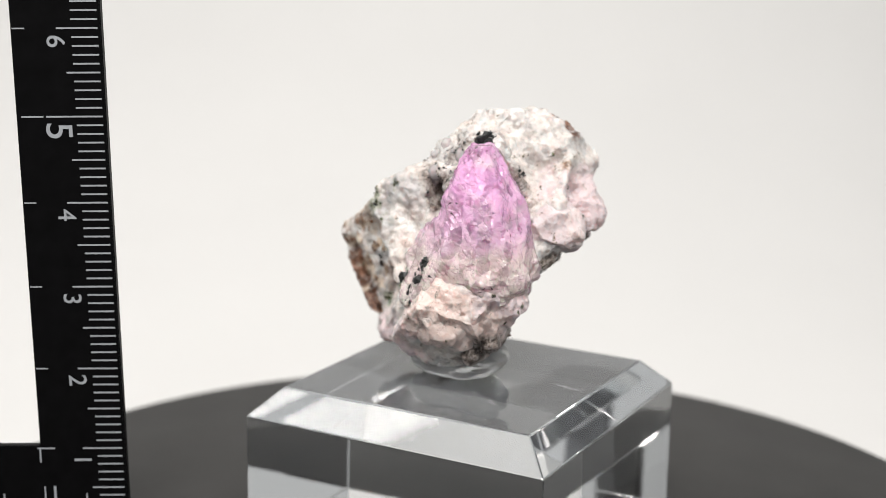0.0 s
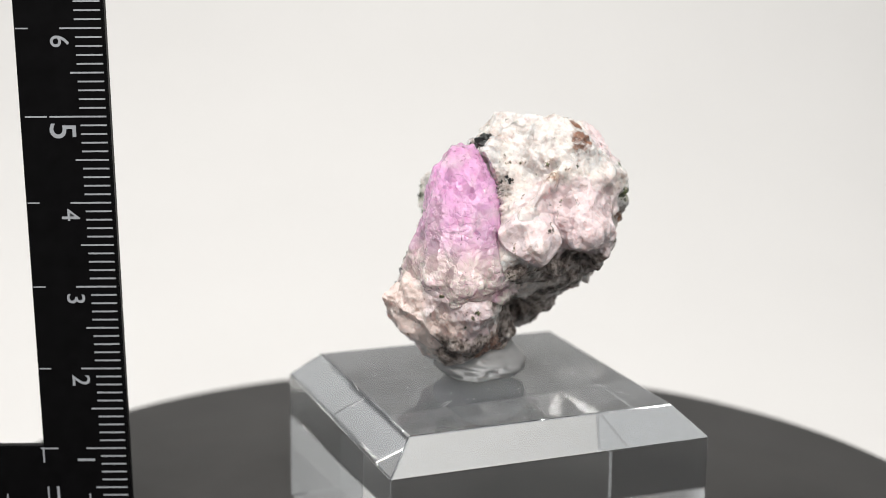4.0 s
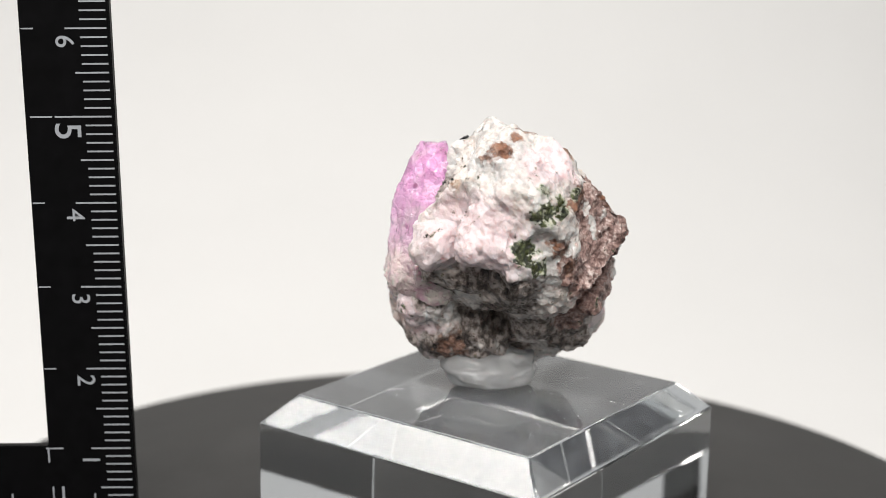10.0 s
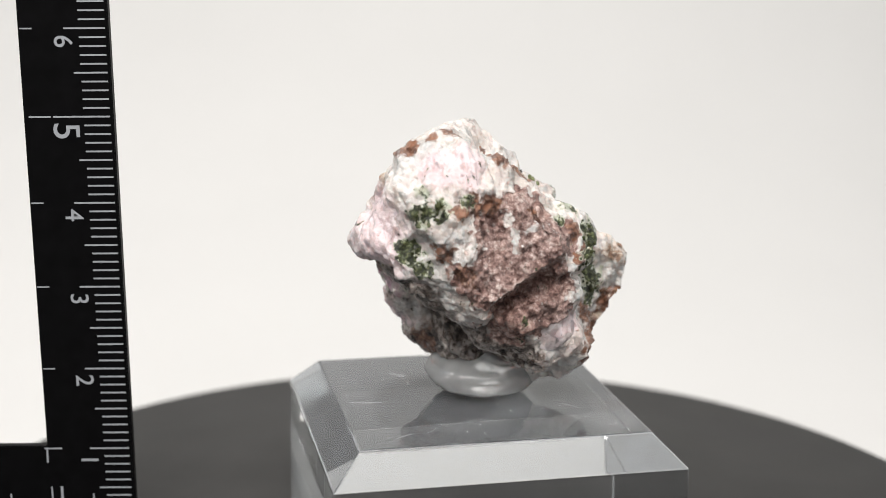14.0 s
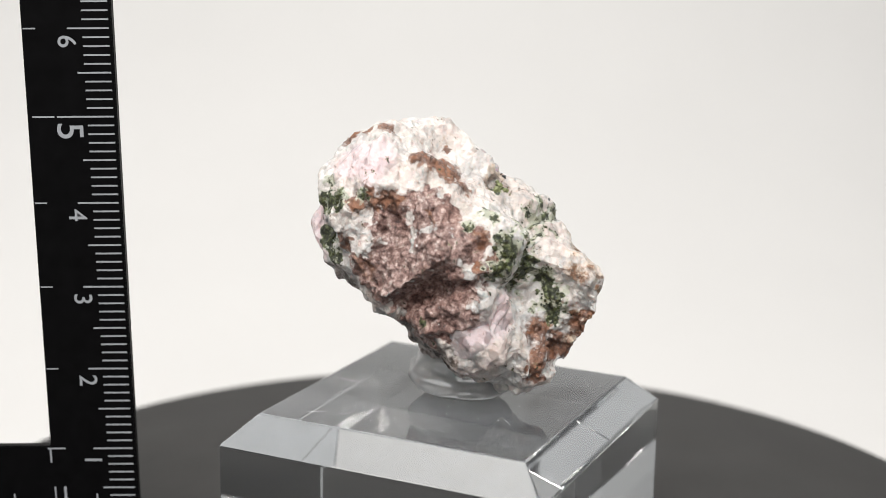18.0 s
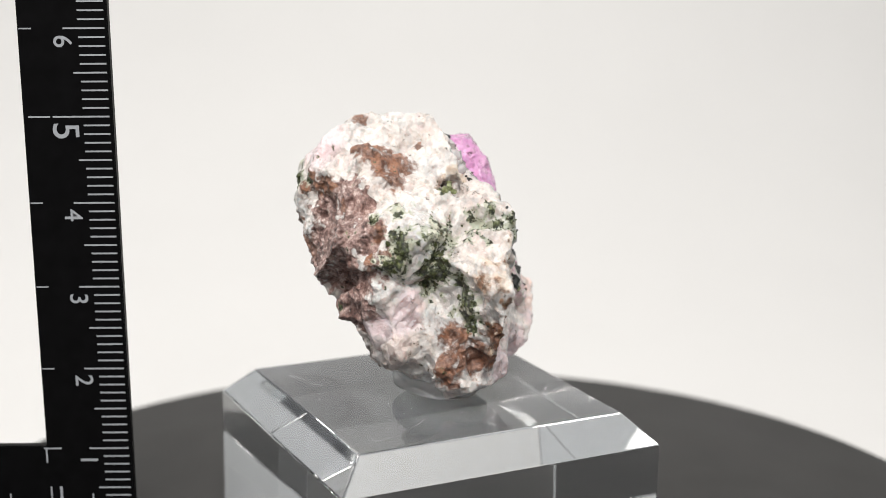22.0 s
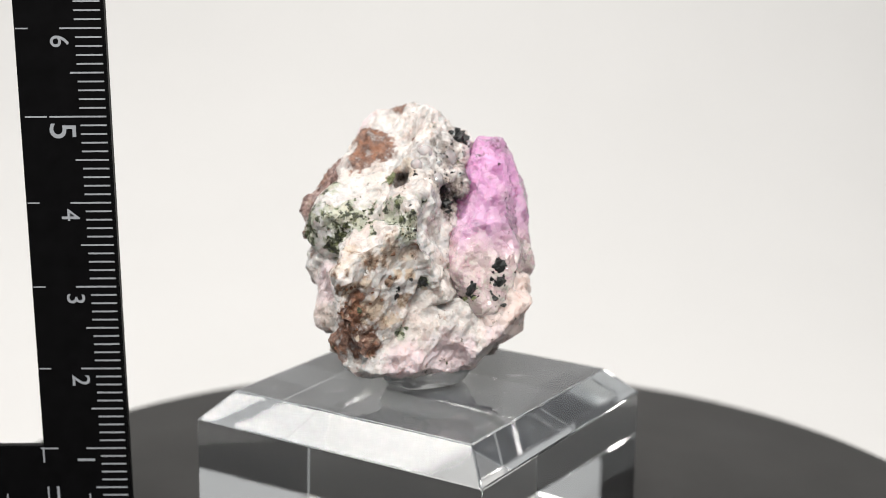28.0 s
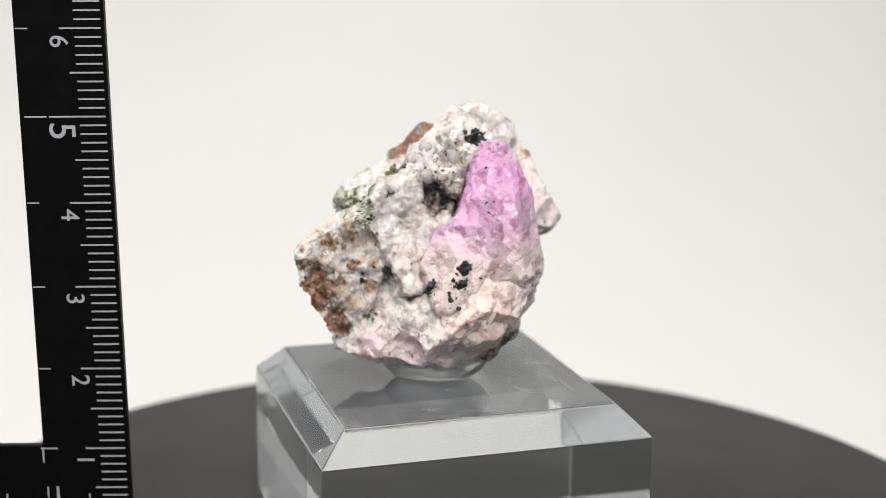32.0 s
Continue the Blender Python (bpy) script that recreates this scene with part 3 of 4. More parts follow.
# pale knobs beside and below the crystal: centre and half widths in cm
KNOBS = [(1.13, -0.14, 0.34, 0.40, 0.36, 0.36), (-0.15, -0.42, -0.73, 0.54, 0.42, 0.42), (-0.02, 1.45, -0.60, 0.38, 0.32, 0.35)]
# how each looks: column of its stain, strength of the stain, relief, number of flat faces, label
KNOB_LOOKS = [(0, 0.6, 1.0, 18, "pale pink calcite knob"), (1, 0.6, 0.65, 18, "peach-white calcite knob below the crystal"), (0, 0.5, 0.3, 11, "smooth lilac-white calcite cleavage block")]
# swellings of the matrix itself
FOOT_LOBES = [(-0.20, -0.40, 0.00, 0.34, 0.30, 0.36), (-0.40, -0.18, -0.15, 0.32, 0.27, 0.38), (-0.18, -0.06, 0.04, 0.36, 0.27, 0.36), (-0.38, -0.34, -0.36, 0.34, 0.30, 0.34)]
SWELLS = [(1.40, 0.50, 0.38, 0.34, 0.38, 0.27), (1.53, 0.36, 0.42, 0.18, 0.16, 0.13), (0.42, -0.34, -0.54, 0.44, 0.34, 0.32), (0.25, -0.16, -0.86, 0.34, 0.30, 0.28)]

ORANGE = [(1.18, 1.39, 0.90, 0.15), (-0.08, 1.74, 0.47, 0.10), (-0.10, 1.90, 0.22, 0.11), (1.36, 1.27, 0.39, 0.13), (0.93, 1.44, 0.90, 0.13), (-0.20, 1.84, 0.28, 0.13), (0.43, 1.80, 0.83,
          0.11), (1.21, 1.44, 0.15, 0.13), (0.23, 0.60, 1.31, 0.05), (0.92, 0.83, 1.57, 0.08)]
BROWN = [(0.54, 1.60, -0.39, 0.36), (0.94, 1.58, 0.05, 0.32), (0.28, 1.76, -0.00, 0.33), (0.34, 1.95, 0.49, 0.26), (1.17, 1.44, -0.01, 0.18), (0.57, 1.64, 0.84, 0.26), (0.30, 1.66, 0.71,
         0.17), (0.51, 1.43, -0.18, 0.42), (0.90, 1.57, 0.18, 0.32), (0.21, 1.69, -0.44, 0.26), (0.42, 1.90, 0.44, 0.30), (0.84, 1.50, 0.54, 0.19), (1.21, 1.43, 0.08, 0.20), (0.08,
         1.77, 0.48, 0.22), (0.54, 1.41, -0.63, 0.22), (0.87, 1.46, 0.60, 0.23), (0.43, 1.88, 0.47, 0.25), (0.86, 1.63, 0.11, 0.26)]
RUST = [(-1.33, 1.12, -0.30, 0.13), (-1.31, 1.17, -0.66, 0.16), (-1.20, 1.11, -0.95, 0.15), (-1.15, 1.02, -0.82, 0.13), (-1.08, 0.95, -0.97, 0.11),
        (-1.38, 1.22, -0.45, 0.10), (-1.27, 1.14, -0.70, 0.09), (0.37, 1.12, 1.21, 0.22), (0.13, 1.25, 1.00, 0.18), (0.55, 1.19, 1.29, 0.12), (0.17, 0.93, 1.11, 0.14), (-0.81, 1.32, -0.67, 0.19), (-0.94, 1.22, -0.91, 0.23), (-0.75, 1.48,
        -0.97, 0.16), (-0.83, 1.42, -1.17, 0.14), (-1.08, 1.13, -0.95, 0.14), (1.30, 0.54, 1.37, 0.14), (1.11, 0.73, 1.51, 0.07), (0.48, -0.05, -1.09, 0.20)]
SEAMS = [(-1.18, 0.92, -0.40, 0.16), (-0.98, 0.85, -0.62, 0.12), (-1.15, 0.77, 0.18, 0.09), (-1.26, 0.92, 0.12, 0.09), (-0.93, 0.55, -0.10, 0.08), (-0.78, 0.43, -0.26, 0.09), (-0.93, 0.64, -0.38, 0.08), (-1.42, 1.19, -0.18, 0.11),
         (-1.02, 0.67, -0.08, 0.07), (-1.38, 1.20, -0.39, 0.14), (-1.28, 1.13, -0.61, 0.14), (-1.22, 1.10, -0.83, 0.12), (-1.07, 0.76, -0.16, 0.07), (-1.03, 0.32, 0.56, 0.06), (-1.04,
         0.22, 0.44, 0.08), (-1.28, 1.01, -0.12, 0.07), (-1.33, 1.19, -0.50, 0.16), (-1.11, 0.97, -0.86, 0.10)]
GREEN = [(1.63, 1.07, 0.77, 0.11), (1.41, 1.25, 0.84, 0.10), (1.59, 0.93, 0.33, 0.13), (1.53, 1.07, 1.04, 0.07), (1.52, 1.03, 0.17, 0.10), (1.65, 0.86, 0.42, 0.07), (-0.36, 1.73, 0.40,
         0.15), (-0.53, 1.34, 0.11, 0.23), (-0.34, 1.82, 0.17, 0.17), (-0.95, 1.27, -0.31, 0.15), (-0.84, 1.33, -0.02, 0.14), (0.04, 1.66, 0.63, 0.07), (1.22, 1.43, 0.93, 0.08),
         (1.56, 1.12, 0.83, 0.07), (-0.39, 1.27, -0.08, 0.16), (-0.97, 1.22, -0.51, 0.09), (-0.66, -0.27,
         -0.32, 0.11), (-0.33, 0.87, 0.92, 0.06), (-0.79, 0.43, -0.24, 0.07)]
TEAL = [(-0.74, 0.81, 0.55, 0.17), (-0.59, 1.27, 0.49, 0.14), (-0.94, 0.62, 0.50, 0.12), (-0.83, 0.70, 0.70, 0.09), (-0.60, 1.42, 0.51, 0.13), (-1.06, 0.52, 0.43, 0.08), (-0.19, 1.55,
        0.73, 0.11), (-0.58, 1.21, 0.50, 0.17), (-0.83, 0.76, 0.48, 0.14), (-0.60, 1.46, 0.43, 0.11), (-0.83, 0.38, 0.73, 0.07), (-0.86, 0.69, -0.78, 0.08), (-0.82, 0.39, -0.20,
        0.06), (-0.84, 1.08, 0.50, 0.10), (-1.06, 0.58, 0.39, 0.09), (-0.56, 1.26, 0.57, 0.07), (-1.05, 0.49, 0.55, 0.06), (-1.02, 1.01, 0.42, 0.07)]
YELLOW = [(-1.20, 1.40, 0.04, 0.14), (-1.22, 1.21, 0.26, 0.11), (-0.26, 0.78, 0.96, 0.09), (-1.33, 1.00, 0.19, 0.12), (-1.26, 0.90, 0.19, 0.19), (-1.01, 0.58, 0.14, 0.15), (-1.44, 1.29,
          0.11, 0.16), (1.27, 0.07, 1.05, 0.11), (-0.36, 0.61, 1.08, 0.12), (-1.13, 0.75, 0.16, 0.17), (-1.17, 0.76, 0.32, 0.15)]
BLACK = [(-0.43, -0.47, -0.10, 0.14), (-0.44, -0.45, -0.30, 0.12), (-0.59, -0.40, -0.45, 0.12), (-0.70, -0.17, -0.32, 0.11), (-0.53, -0.08, -0.47, 0.06), (-0.31, -0.56, -0.18, 0.05),
         (-0.60, -0.34, -0.12, 0.04), (-0.63, -0.28, -0.40, 0.10), (-0.59, -0.40, -0.20, 0.07), (-0.45, 0.53, 0.99, 0.04), (-0.96, 0.54, 0.69, 0.03), (-0.81, 0.38, 0.74, 0.05), (-0.92,
         0.55, -0.15, 0.04), (-0.80, 0.42, -0.23, 0.07), (-0.98, 0.70, -0.35, 0.05), (-1.08, 0.48, 0.45, 0.05), (0.32, -0.02, 1.31, 0.10), (0.19, 0.05, 1.30, 0.07), (-0.99, 0.68, -0.25,
         0.05), (0.72, -0.02, 0.93, 0.05), (0.26, 0.06, 1.31, 0.13), (-0.22, 0.18, 0.72, 0.13), (-0.18, 0.14, 0.60, 0.12), (-0.24, 0.20, 0.82, 0.08)]
# shade of the hollow and the hole, painted dark into the rock colour
HOLLOW_SHADE = [(-0.32, 0.71, 0.88, 0.12), (-0.16, 0.68, 0.85, 0.14), (-0.20, 0.20, 0.66, 0.22), (-0.28, 0.16, 0.54, 0.13), (-0.34, 0.22, 0.82, 0.12)]
DRUSE = [(-0.14, 0.13, 1.18, 0.23), (-0.35, 0.21, 0.99, 0.16), (-0.07, -0.09, 1.00, 0.17), (-0.56, -0.01, 0.51, 0.15), (-0.32, 0.03, 0.70, 0.19), (-0.12, 0.11, 1.17, 0.14), (0.71, -0.09,
         0.86, 0.09), (0.65, -0.11, 0.94, 0.10), (-0.42, -0.09, 0.51, 0.12), (-0.19, -0.02, 0.80, 0.17)]
# grey stone of the underside, with the shade below the overhangs painted in
GREY_AND_SHADE = [(0.34, -0.51, -1.12, 0.20), (0.28, -0.65, -1.04, 0.14), (0.11, -0.44, -1.21, 0.18), (1.49, 0.75, -0.09, 0.20), (1.04, -0.30, -0.11, 0.15), (0.87, -0.21, -0.30, 0.24), (1.21, 0.15, -0.16, 0.26), (0.38, 0.46, -0.81, 0.28), (0.62, 0.80, -0.80, 0.28), (1.24, 0.74, -0.30, 0.27), (1.41, 0.85, -0.14, 0.20), (0.49, 0.21,
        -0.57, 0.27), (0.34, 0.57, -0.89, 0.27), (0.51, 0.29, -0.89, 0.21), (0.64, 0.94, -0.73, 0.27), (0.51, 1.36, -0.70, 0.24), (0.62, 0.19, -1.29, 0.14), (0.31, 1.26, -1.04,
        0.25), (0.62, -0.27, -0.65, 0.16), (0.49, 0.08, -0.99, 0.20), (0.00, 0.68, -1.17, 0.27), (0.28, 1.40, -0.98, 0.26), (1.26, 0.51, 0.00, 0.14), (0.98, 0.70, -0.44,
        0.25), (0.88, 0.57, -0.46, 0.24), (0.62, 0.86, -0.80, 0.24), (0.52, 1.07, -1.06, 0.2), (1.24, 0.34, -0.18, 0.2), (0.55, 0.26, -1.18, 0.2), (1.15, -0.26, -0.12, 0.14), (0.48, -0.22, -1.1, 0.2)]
PINK = [(-0.70, 0.06, -1.20, 0.27), (-0.97, 0.57, -1.20, 0.19), (-0.61, -0.60, -0.80, 0.20), (1.15, 1.31, 1.33, 0.22), (-0.10, 1.71, -0.56, 0.11), (0.02, 1.67, -0.64, 0.08), (1.30, 1.06,
        1.27, 0.18), (1.59, 0.40, 0.55, 0.19), (-0.38, 1.57, -0.30, 0.11), (-0.35, 1.62, -0.46, 0.13), (1.03, 1.30, 1.32, 0.16), (1.40, 0.22, 0.45, 0.35), (1.15, 0.15, 0.62, 0.25), (-0.30, -0.60, 0.10, 0.34), (1.5, 0.5, 0.4, 0.35), (0.55, -0.62, -0.50, 0.32), (0.44, -0.79, -0.41, 0.27), (0.46, -0.62, -0.69, 0.3), (0.46, -0.41, -0.90, 0.22)]
PEACH = [(-0.62, -0.30, -0.05, 0.26), (-0.35, -0.83, -0.61, 0.33), (-0.40, -0.23, 0.38, 0.19), (-0.57, -0.29, 0.22, 0.20), (-0.70, -0.12, 0.31, 0.17), (-0.79, -0.06, 0.12, 0.18), (0.29, -0.72, -0.87, 0.20)]


def roughen(v, n, brown):
    """Broken calcite: facets at three sizes; the crusts are grainier."""
    d = 0.02 * wobble(v, 0.5, 11) + 0.07 * facets(v, 0.44, 12) + 0.044 * facets(v, 0.21, 22) + 0.026 * facets(v, 0.11, 13) + 0.015 * facets(v, 0.055, 14) + 0.005 * wobble(v, 0.03, 17)
    d = d + brown * (0.026 * facets(v, 0.10, 15) + 0.016 * chips(v, 0.06, 19, 12) + 0.016 * wobble(v, 0.035, 16))
    return v + n * d[:, None]


def minerals_at(v):
    brown, rust = mask(v, BROWN, 0.5), np.maximum(mask(v, RUST, 0.6, 0.16, 7), mask(v, ORANGE, 0.9, 0.12, 33))
    green = np.maximum(mask(v, GREEN, 1.0, 0.14, 9), 0.55 * mask(v, TEAL, 1.5, 0.13, 17))
    black = mask(v, [(x, y, z, 0.55 * r) for x, y, z, r in BLACK], 0.6, 0.1, 19)
    druse = mask(v, DRUSE, 0.9, 0.15, 23)
    a = np.stack([brown, rust, green, black], 1)
    b = np.stack([0.8 * mask(v, [(x, y, z, 1.35 * r) for x, y, z, r in PINK], 0.35), 0.85 * mask(v, [(x, y, z, 1.4 * r) for x, y, z, r in PEACH], 0.3), np.maximum(0.78 * mask(v, YELLOW, 0.6, 0.15, 27), mask(v, [(x, y, z, 1.1 * r) for x, y, z, r in SEAMS], 0.9, 0.16, 37)), np.maximum(mask(v, GREY_AND_SHADE, 0.6, 0.2, 29), np.maximum(0.7 * druse, mask(v, HOLLOW_SHADE, 0.4, 0.1, 21)))], 1)
    return a, b


BEADS = [(0.01, 0.19, 1.11, 0.105), (-0.31, 0.27, 0.87, 0.09), (-0.24, 0.39, 1.24, 0.09), (-0.31, 0.54, 1.06, 0.07)]


def seated(field, x, y, z):
    """The nearest place on a surface to a point close to it."""
    p = np.array([(x, y, z)], np.float32)
    for k in range(4):
        p = p - slope(field, p) * np.clip(field(p), -0.12, 0.12)[:, None]
    return p[0].tolist()


def grain(name, at, r, material, parent, rs, level=2, rough=0.22):
    bm = bmesh.new()
    bmesh.ops.create_icosphere(bm, subdivisions=level, radius=1)
    sq = 0.6 + 0.8 * rs.rand(3) if level < 3 else 0.85 + 0.3 * rs.rand(3)
    for v in bm.verts:
        k = 1 + rough * rs.randn() * 0.7
        v.co = Vector((v.co.x * sq[0], v.co.y * sq[1], v.co.z * sq[2])) * (k * r * CM)
    ob = part(name, bm, material, parent, smooth=level > 2)
    ob.location = (at[0] * CM, at[1] * CM, (at[2] + TOP) * CM)
    return ob


def nugget(at, r, parent, rs, name="black_grain", material=None):
    """An angular grain: the hull of a dozen points on a squashed ball."""
    d = rs.randn(13, 3)
    d = d / np.linalg.norm(d, axis=1)[:, None] * (0.65 + 0.5 * rs.rand(3)) * r * CM
    bm = bmesh.new()
    hull = bmesh.ops.convex_hull(bm, input=[bm.verts.new(Vector(c)) for c in d.tolist()])
    bmesh.ops.delete(bm, geom=list({g for g in hull["geom_interior"] + hull["geom_unused"] if isinstance(g, bmesh.types.BMVert)}), context="VERTS")
    ob = part(name, bm, material or BLACK_GRAIN, parent)
    ob.location = (at[0] * CM, at[1] * CM, (at[2] + TOP) * CM)
    return ob


def build_specimen():
    e = tagged(new("mineral_specimen"), "pink calcite crystal on pale matrix with brown, green and black minerals", "mineral")
    hollow = joined([blob(-0.26, 0.10, 0.62, 0.19, 0.24, 0.15), blob(-0.32, 0.14, 0.80, 0.13, 0.22, 0.12)], 0.04)
    hole = joined([blob(-0.46, 0.74, 0.91, 0.12, 0.085, 0.11), blob(-0.34, 0.71, 0.90, 0.10, 0.09, 0.11), blob(-0.24, 0.69, 0.87, 0.11, 0.09, 0.10), blob(-0.12, 0.66, 0.84, 0.12, 0.09, 0.10)], 0.03)
    nest = blob(-0.12, 0.02, 1.12, 0.22, 0.20, 0.20)
    mass = joined(LUMPS + [blob(*w) for w in SWELLS], 0.05)
    # a narrow cleft runs round the upper part of the crystal
    cleft = lambda p: np.maximum(crystal_field(p) - 0.06, 0.28 - p[..., 2])
    field = lambda p: np.maximum.reduce([mass(p), -hollow(p), -hole(p), -nest(p), -cleft(p)])
    skin = lambda p: np.minimum(np.minimum(field(p), foot_field(p)), crystal_field(p))
    v, q = net(field, (-1.9, -1.15, -1.7), (2.05, 2.25, 1.95), 0.028)
    v, q = finer(field, v, q)
    n = slope(field, v)
    a, b = minerals_at(v)
    v = roughen(v, n, np.maximum(a[:, 0], a[:, 1]))
    rs = np.random.RandomState(91)
    for spots, count, name, mat, r0, r1 in ((DRUSE, 70, "black_grain", BLACK_GRAIN, 0.008, 0.024), (DRUSE, 26, "clear_bead", CLEAR_BEAD, 0.025, 0.05), (GREEN, 80, "green_grain", GREEN_GRAIN, 0.015, 0.045),
                                            (TEAL, 45, "green_grain", GREEN_GRAIN, 0.010, 0.028), (SEAMS, 40, "brown_grain", RUST_GRAIN, 0.010, 0.035), (BLACK, 40, "black_grain", BLACK_GRAIN, 0.008, 0.02)):
        near = np.flatnonzero(mask(v, spots, 0.5, 0.12, 51) > 0.55)
        for k in rs.choice(near, min(count, len(near)), replace=False):
            nugget(v[k].tolist(), r0 + (r1 - r0) * rs.rand() ** 1.5, e, rs, name, mat)
    fa = a[q].mean(1)
    crust = (fa[:, 0] > 0.5) | (fa[:, 1] > 0.5)
    dark = ~crust & ((fa[:, 2] > 0.5) | (fa[:, 3] > 0.5))
    attrs = (("minerals", a), ("stains_shade", b))
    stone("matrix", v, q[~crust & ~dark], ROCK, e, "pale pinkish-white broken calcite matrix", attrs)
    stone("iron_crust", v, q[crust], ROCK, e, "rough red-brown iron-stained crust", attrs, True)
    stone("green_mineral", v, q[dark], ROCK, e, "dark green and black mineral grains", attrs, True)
    # the pink crystal
    body = lambda p: joined([crystal_field, foot_field], 0.07)(p)
    v, q = net(body, (-1.0, -1.2, -0.85), (1.2, 0.6, 1.45), 0.017)
    n = slope(body, v, 0.06)
    low = np.clip((0.35 - v[:, 2]) / 0.5, 0, 1)
    w = v + np.stack([0.10 * wobble(v, 0.22, 45), 0.10 * wobble(v, 0.22, 46), 0.05 * wobble(v, 0.22, 47)], 1)
    d = 0.006 * chips(w * (1, 1, 0.7), 0.22, 42, 30) + 0.006 * chips(w, 0.10, 48, 30) + 0.020 * facets(v, 0.11, 49) + 0.009 * facets(v, 0.05, 50) + 0.05 * low * facets(v, 0.24, 53) + 0.012 * low * chips(w, 0.07, 41, 20) + 0.036 * facets(v * (1, 1, 0.6), 0.30, 44) + 0.012 * wobble(v, 0.3, 43)
    stone("pink_crystal", v + n * d[:, None], q, CRYSTAL, e, "glossy translucent magenta-pink calcite crystal")
    # pale knobs
    for i, (x, y, z, rx, ry, rz) in enumerate(KNOBS):
        rs = np.random.RandomState(60 + i)
        column, strength, relief, faces, label = KNOB_LOOKS[i]
        cuts = lump(0, 0, 0, list(0.76 + 0.18 * rs.rand(faces)))
        c, r = np.array((x, y, z), np.float32), np.array((rx, ry, rz), np.float32)
        f = lambda p: np.maximum(cuts((p - c) / r), blob(0, 0, 0, 1, 1, 1)((p - c) / r)) * r.min()
        m = r.max() + 0.15
        v, q = net(f, c - m, c + m, 0.03)
        v, q = finer(f, v, q)
        n = slope(f, v, 0.04)
        a, b = minerals_at(v)
        a[:] = 0
        b[:, 3] = 0
        b[:, column] = np.maximum(b[:, column], strength)
        d = 0.055 * facets(v, 0.3, 70 + i) + 0.02 * facets(v, 0.13, 75 + i) + 0.01 * facets(v, 0.055, 80 + i) + 0.004 * wobble(v, 0.03, 85 + i)
        stone("calcite_knob", v + n * (relief * d)[:, None], q, ROCK, e, label, (("minerals", a), ("stains_shade", b)), True)
    # black grains and clear beads, seated on the surface
    rs = np.random.RandomState(90)
    for x, y, z, r in BLACK:
        x, y, z = seated(skin, x, y, z)
        nugget((x, y, z), 0.8 * r, e, rs)
        for k in range(4 if r < 0.07 else 9):
            o = rs.randn(3) * r * 0.5
            nugget(seated(skin, x + o[0], y + o[1], z + o[2]), r * (0.2 + 0.28 * rs.rand()), e, rs)
    for x, y, z, r in ((-0.63, -0.20, -0.36, 0.10), (-0.60, -0.14, -0.42, 0.08), (-0.44, 0.87, 0.93, 0.08), (-0.42, 0.85, 1.00, 0.06)):
        for k in range(7):
            o = rs.randn(3) * r * 0.45
            nugget(seated(skin, x + o[0], y + o[1], z + o[2]), r * (0.3 + 0.3 * rs.rand()), e, rs, "green_grain", PALE_GREEN)
    for x, y, z, r in BEADS:
        x, y, z = seated(field, x, y, z)
        grain("clear_bead", (x, y, z), r, CLEAR_BEAD, e, rs, 3, 0.04)
    return e


# ---- ruler ----
def text_mesh(chars, size):
    cu = bpy.data.curves.new("digit", "FONT")
    cu.body, cu.size, cu.align_x, cu.align_y = chars, size, "CENTER", "CENTER"
    cu.offset = size * 0.004
    ob = bpy.data.objects.new("digit", cu)
    scene.collection.objects.link(ob)
    me = bpy.data.meshes.new_from_object(ob.evaluated_get(bpy.context.evaluated_depsgraph_get()))
    bpy.data.objects.remove(ob)
    bpy.data.curves.remove(cu)
    return me


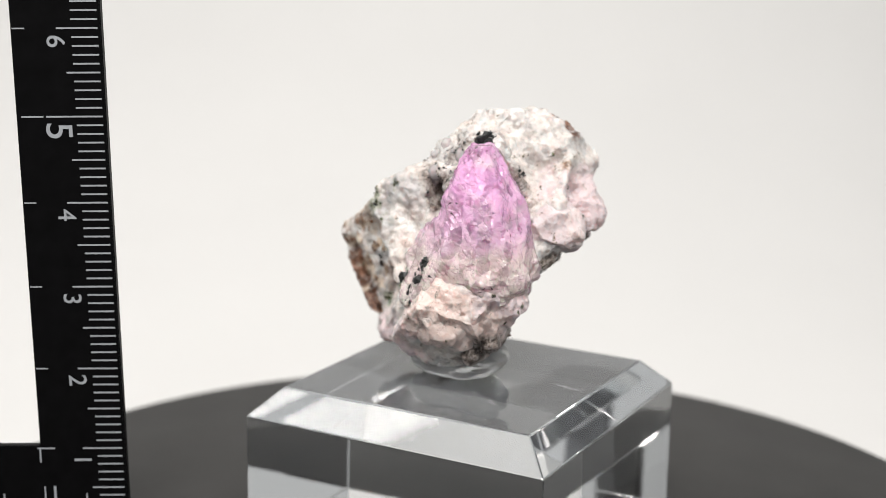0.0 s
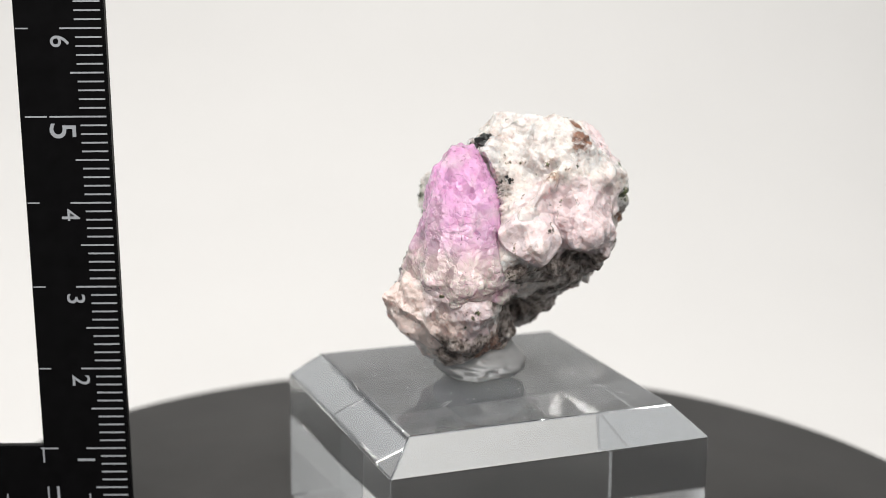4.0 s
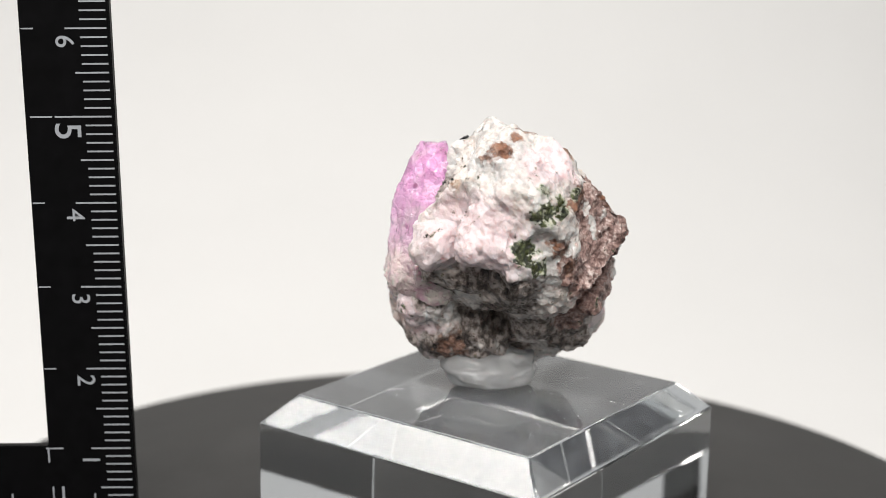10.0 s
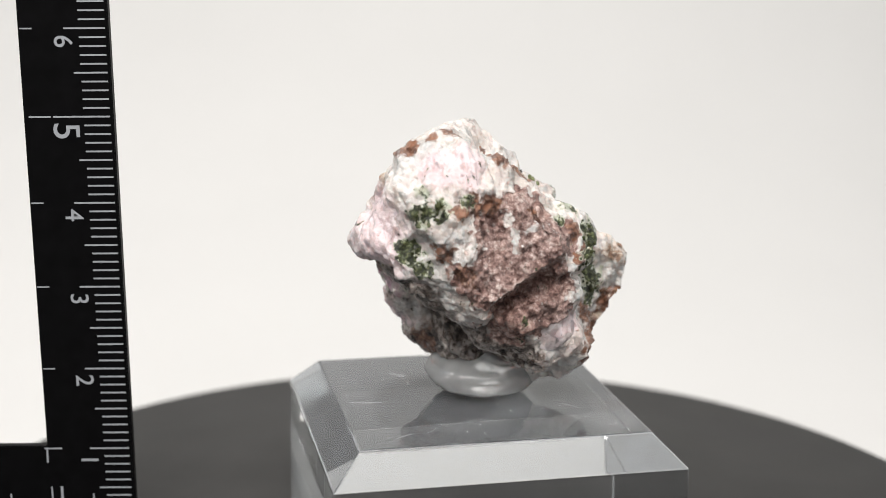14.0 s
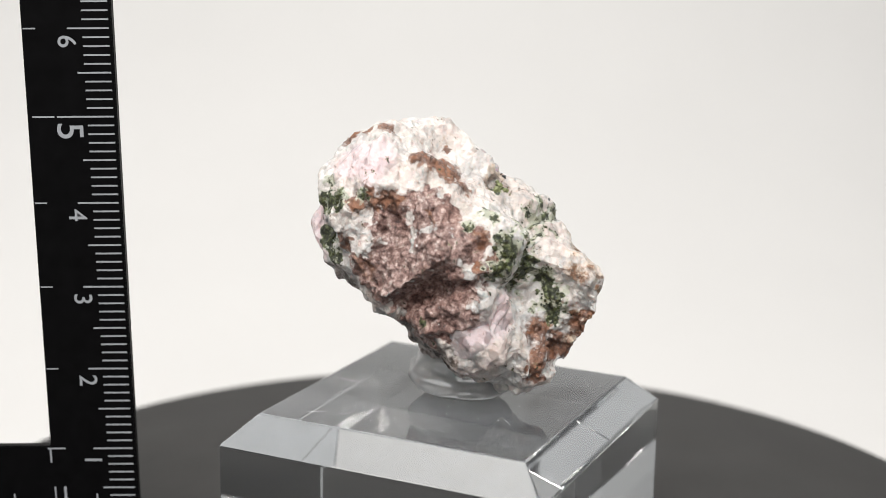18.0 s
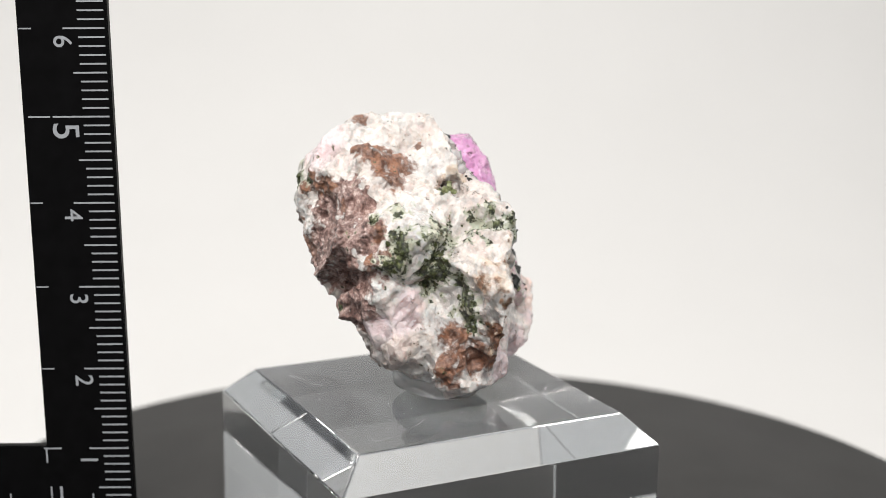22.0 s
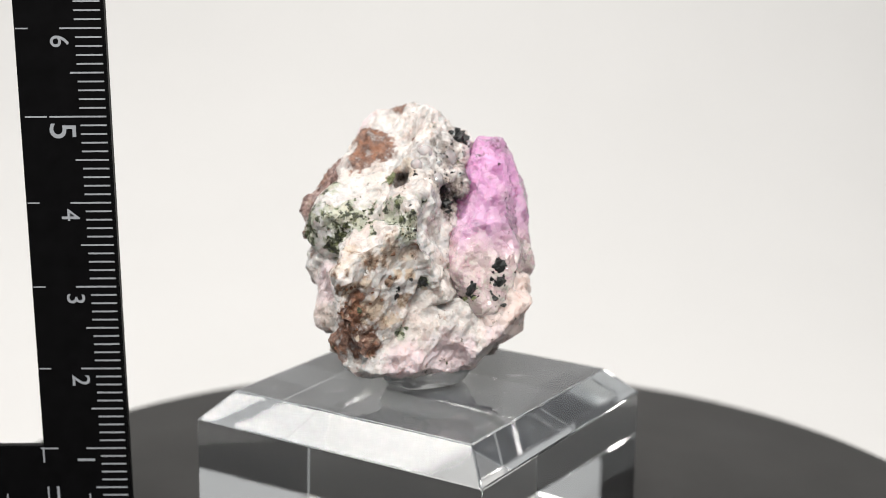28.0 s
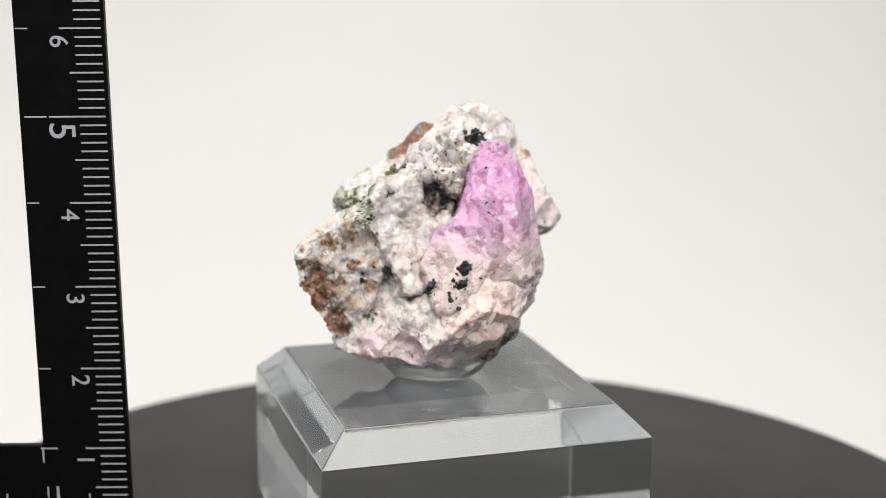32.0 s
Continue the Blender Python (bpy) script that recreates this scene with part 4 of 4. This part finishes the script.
def build_ruler():
    """An L-square; its upright leg is 1.027 cm wide and reads upwards, marks on its right edge."""
    e = tagged(new("ruler"), "black L-shaped scale ruler with white millimetre marks", "ruler")
    W, T = 1.027 * CM, 0.0012
    bm = bmesh.new()
    out = [(0, -0.0040), (0, 0.120), (-W, 0.120), (-W, 0.0103), (-0.06, 0.0103), (-0.06, -0.0040)]
    front = [bm.verts.new((x, 0, z)) for x, z in out]
    back = [bm.verts.new((x, T, z)) for x, z in out]
    bm.faces.new(front)
    bm.faces.new(back[::-1])
    for i in range(6):
        j = (i + 1) % 6
        bm.faces.new((front[j], front[i], back[i], back[j]))
    bmesh.ops.recalc_face_normals(bm, faces=bm.faces)
    bmesh.ops.bevel(bm, geom=bm.edges[:], offset=0.00012, segments=2, affect="EDGES")
    part("blade", bm, RULER_BLACK, e)
    marks = {}

    def bar(x0, z0, x1, z1):
        key = (round((x1 - x0) * 1e5), round((z1 - z0) * 1e5))
        if key not in marks:
            b = box(bmesh.new(), -(x1 - x0) / 2, -0.00003, -(z1 - z0) / 2, (x1 - x0) / 2, 0.00003, (z1 - z0) / 2)
            me = bpy.data.meshes.new("graduation")
            b.to_mesh(me)
            b.free()
            me.materials.append(RULER_WHITE)
            marks[key] = me
        ob = new("graduation", marks[key])
        ob.parent = e
        ob.location = ((x0 + x1) / 2, -0.00004, (z0 + z1) / 2)

    for k in range(1, 118):
        z = k * 0.001
        length = 0.0048 if k % 50 == 0 else 0.0047 if k % 10 == 0 else 0.0038 if k % 5 == 0 else 0.0030
        if k % 50 == 0:
            bar(-W + 0.0006, z - 0.00009, -W + 0.0031, z + 0.00009)
            bar(-W + 0.0034, z - 0.00009, -0.0004, z + 0.00009)
        else:
            bar(-0.0004 - length, z - 0.00009, -0.0004, z + 0.00009)
            if k % 10 == 0 and k > 10:
                bar(-W + 0.0002, z - 0.00007, -W + 0.0016, z + 0.00007)
    bar(-W - 0.0003, 0.00992, -W + 0.0018, 0.01008)
    bar(-W - 0.0001, 0.0082, -W + 0.0001, 0.0099)
    for k in range(1, 58):
        x = -k * 0.001
        bar(x - 0.00009, 0.0004, x + 0.00009, 0.0004 + (0.0047 if k % 10 == 0 else 0.0038 if k % 5 == 0 else 0.0030))
    for k in range(1, 12):
        me = text_mesh(str(k), 0.0043 if k % 5 == 0 else 0.0030)
        me.materials.append(RULER_WHITE)
        ob = new("numeral", me)
        ob.parent = e
        ob.matrix_local = Matrix.Translation((-0.0056 if k % 5 == 0 else -0.0053, -0.00008, k * 0.01 - (0.00165 if k % 5 == 0 else 0.00145))) @ Matrix.Rotation(radians(90), 4, "X") @ Matrix.Rotation(radians(-90), 4, "Z")
    for k in range(1, 6):
        me = text_mesh(str(k), 0.0030)
        me.materials.append(RULER_WHITE)
        ob = new("numeral", me)
        ob.parent = e
        ob.matrix_local = Matrix.Translation((-k * 0.01 + 0.0012, -0.00008, 0.0040)) @ Matrix.Rotation(radians(90), 4, "X")
    return e


build_setting()
TURNTABLE = build_turntable()
BLOCK = build_block()
PUTTY_WAD = build_putty()
SPECIMEN = build_specimen()
RULER = build_ruler()


def motions():
    # the table turns clockwise, seen from above, at nearly one even speed
    turn = [(0, 0.0), (2, -19.7), (4, -39.2), (6, -57.84), (8, -76.82), (10, -97.72), (12, -118.77), (14, -138.52), (16, -157.7), (18, -176.42), (20, -195.11),
            (22, -214.39), (24, -233.86), (26, -253.23), (28, -272.83), (30, -293.03), (32, -313.44)]
    for thing in (TURNTABLE, BLOCK, PUTTY_WAD, SPECIMEN):
        walk(thing, [(t, pose(0, 0, 0, 0, 0, a)) for t, a in turn])
    # the ruler sways by about a millimetre
    sway = [(0, 0), (3, 0.031), (6, 0.063), (9, 0.099), (11, 0.1), (13.5, 0.083), (16.5, 0.104), (18.3, 0.126), (21, 0.083), (24, 0.073), (28, 0.04), (30, 0.035), (32, 0.035)]
    walk(RULER, [(t, pose((-3.7597 - 0.2157 + s) * CM, -0.6929 * CM, (TOP - 3.345) * CM, 0, -1.13, 0)) for t, s in sway])


motions()
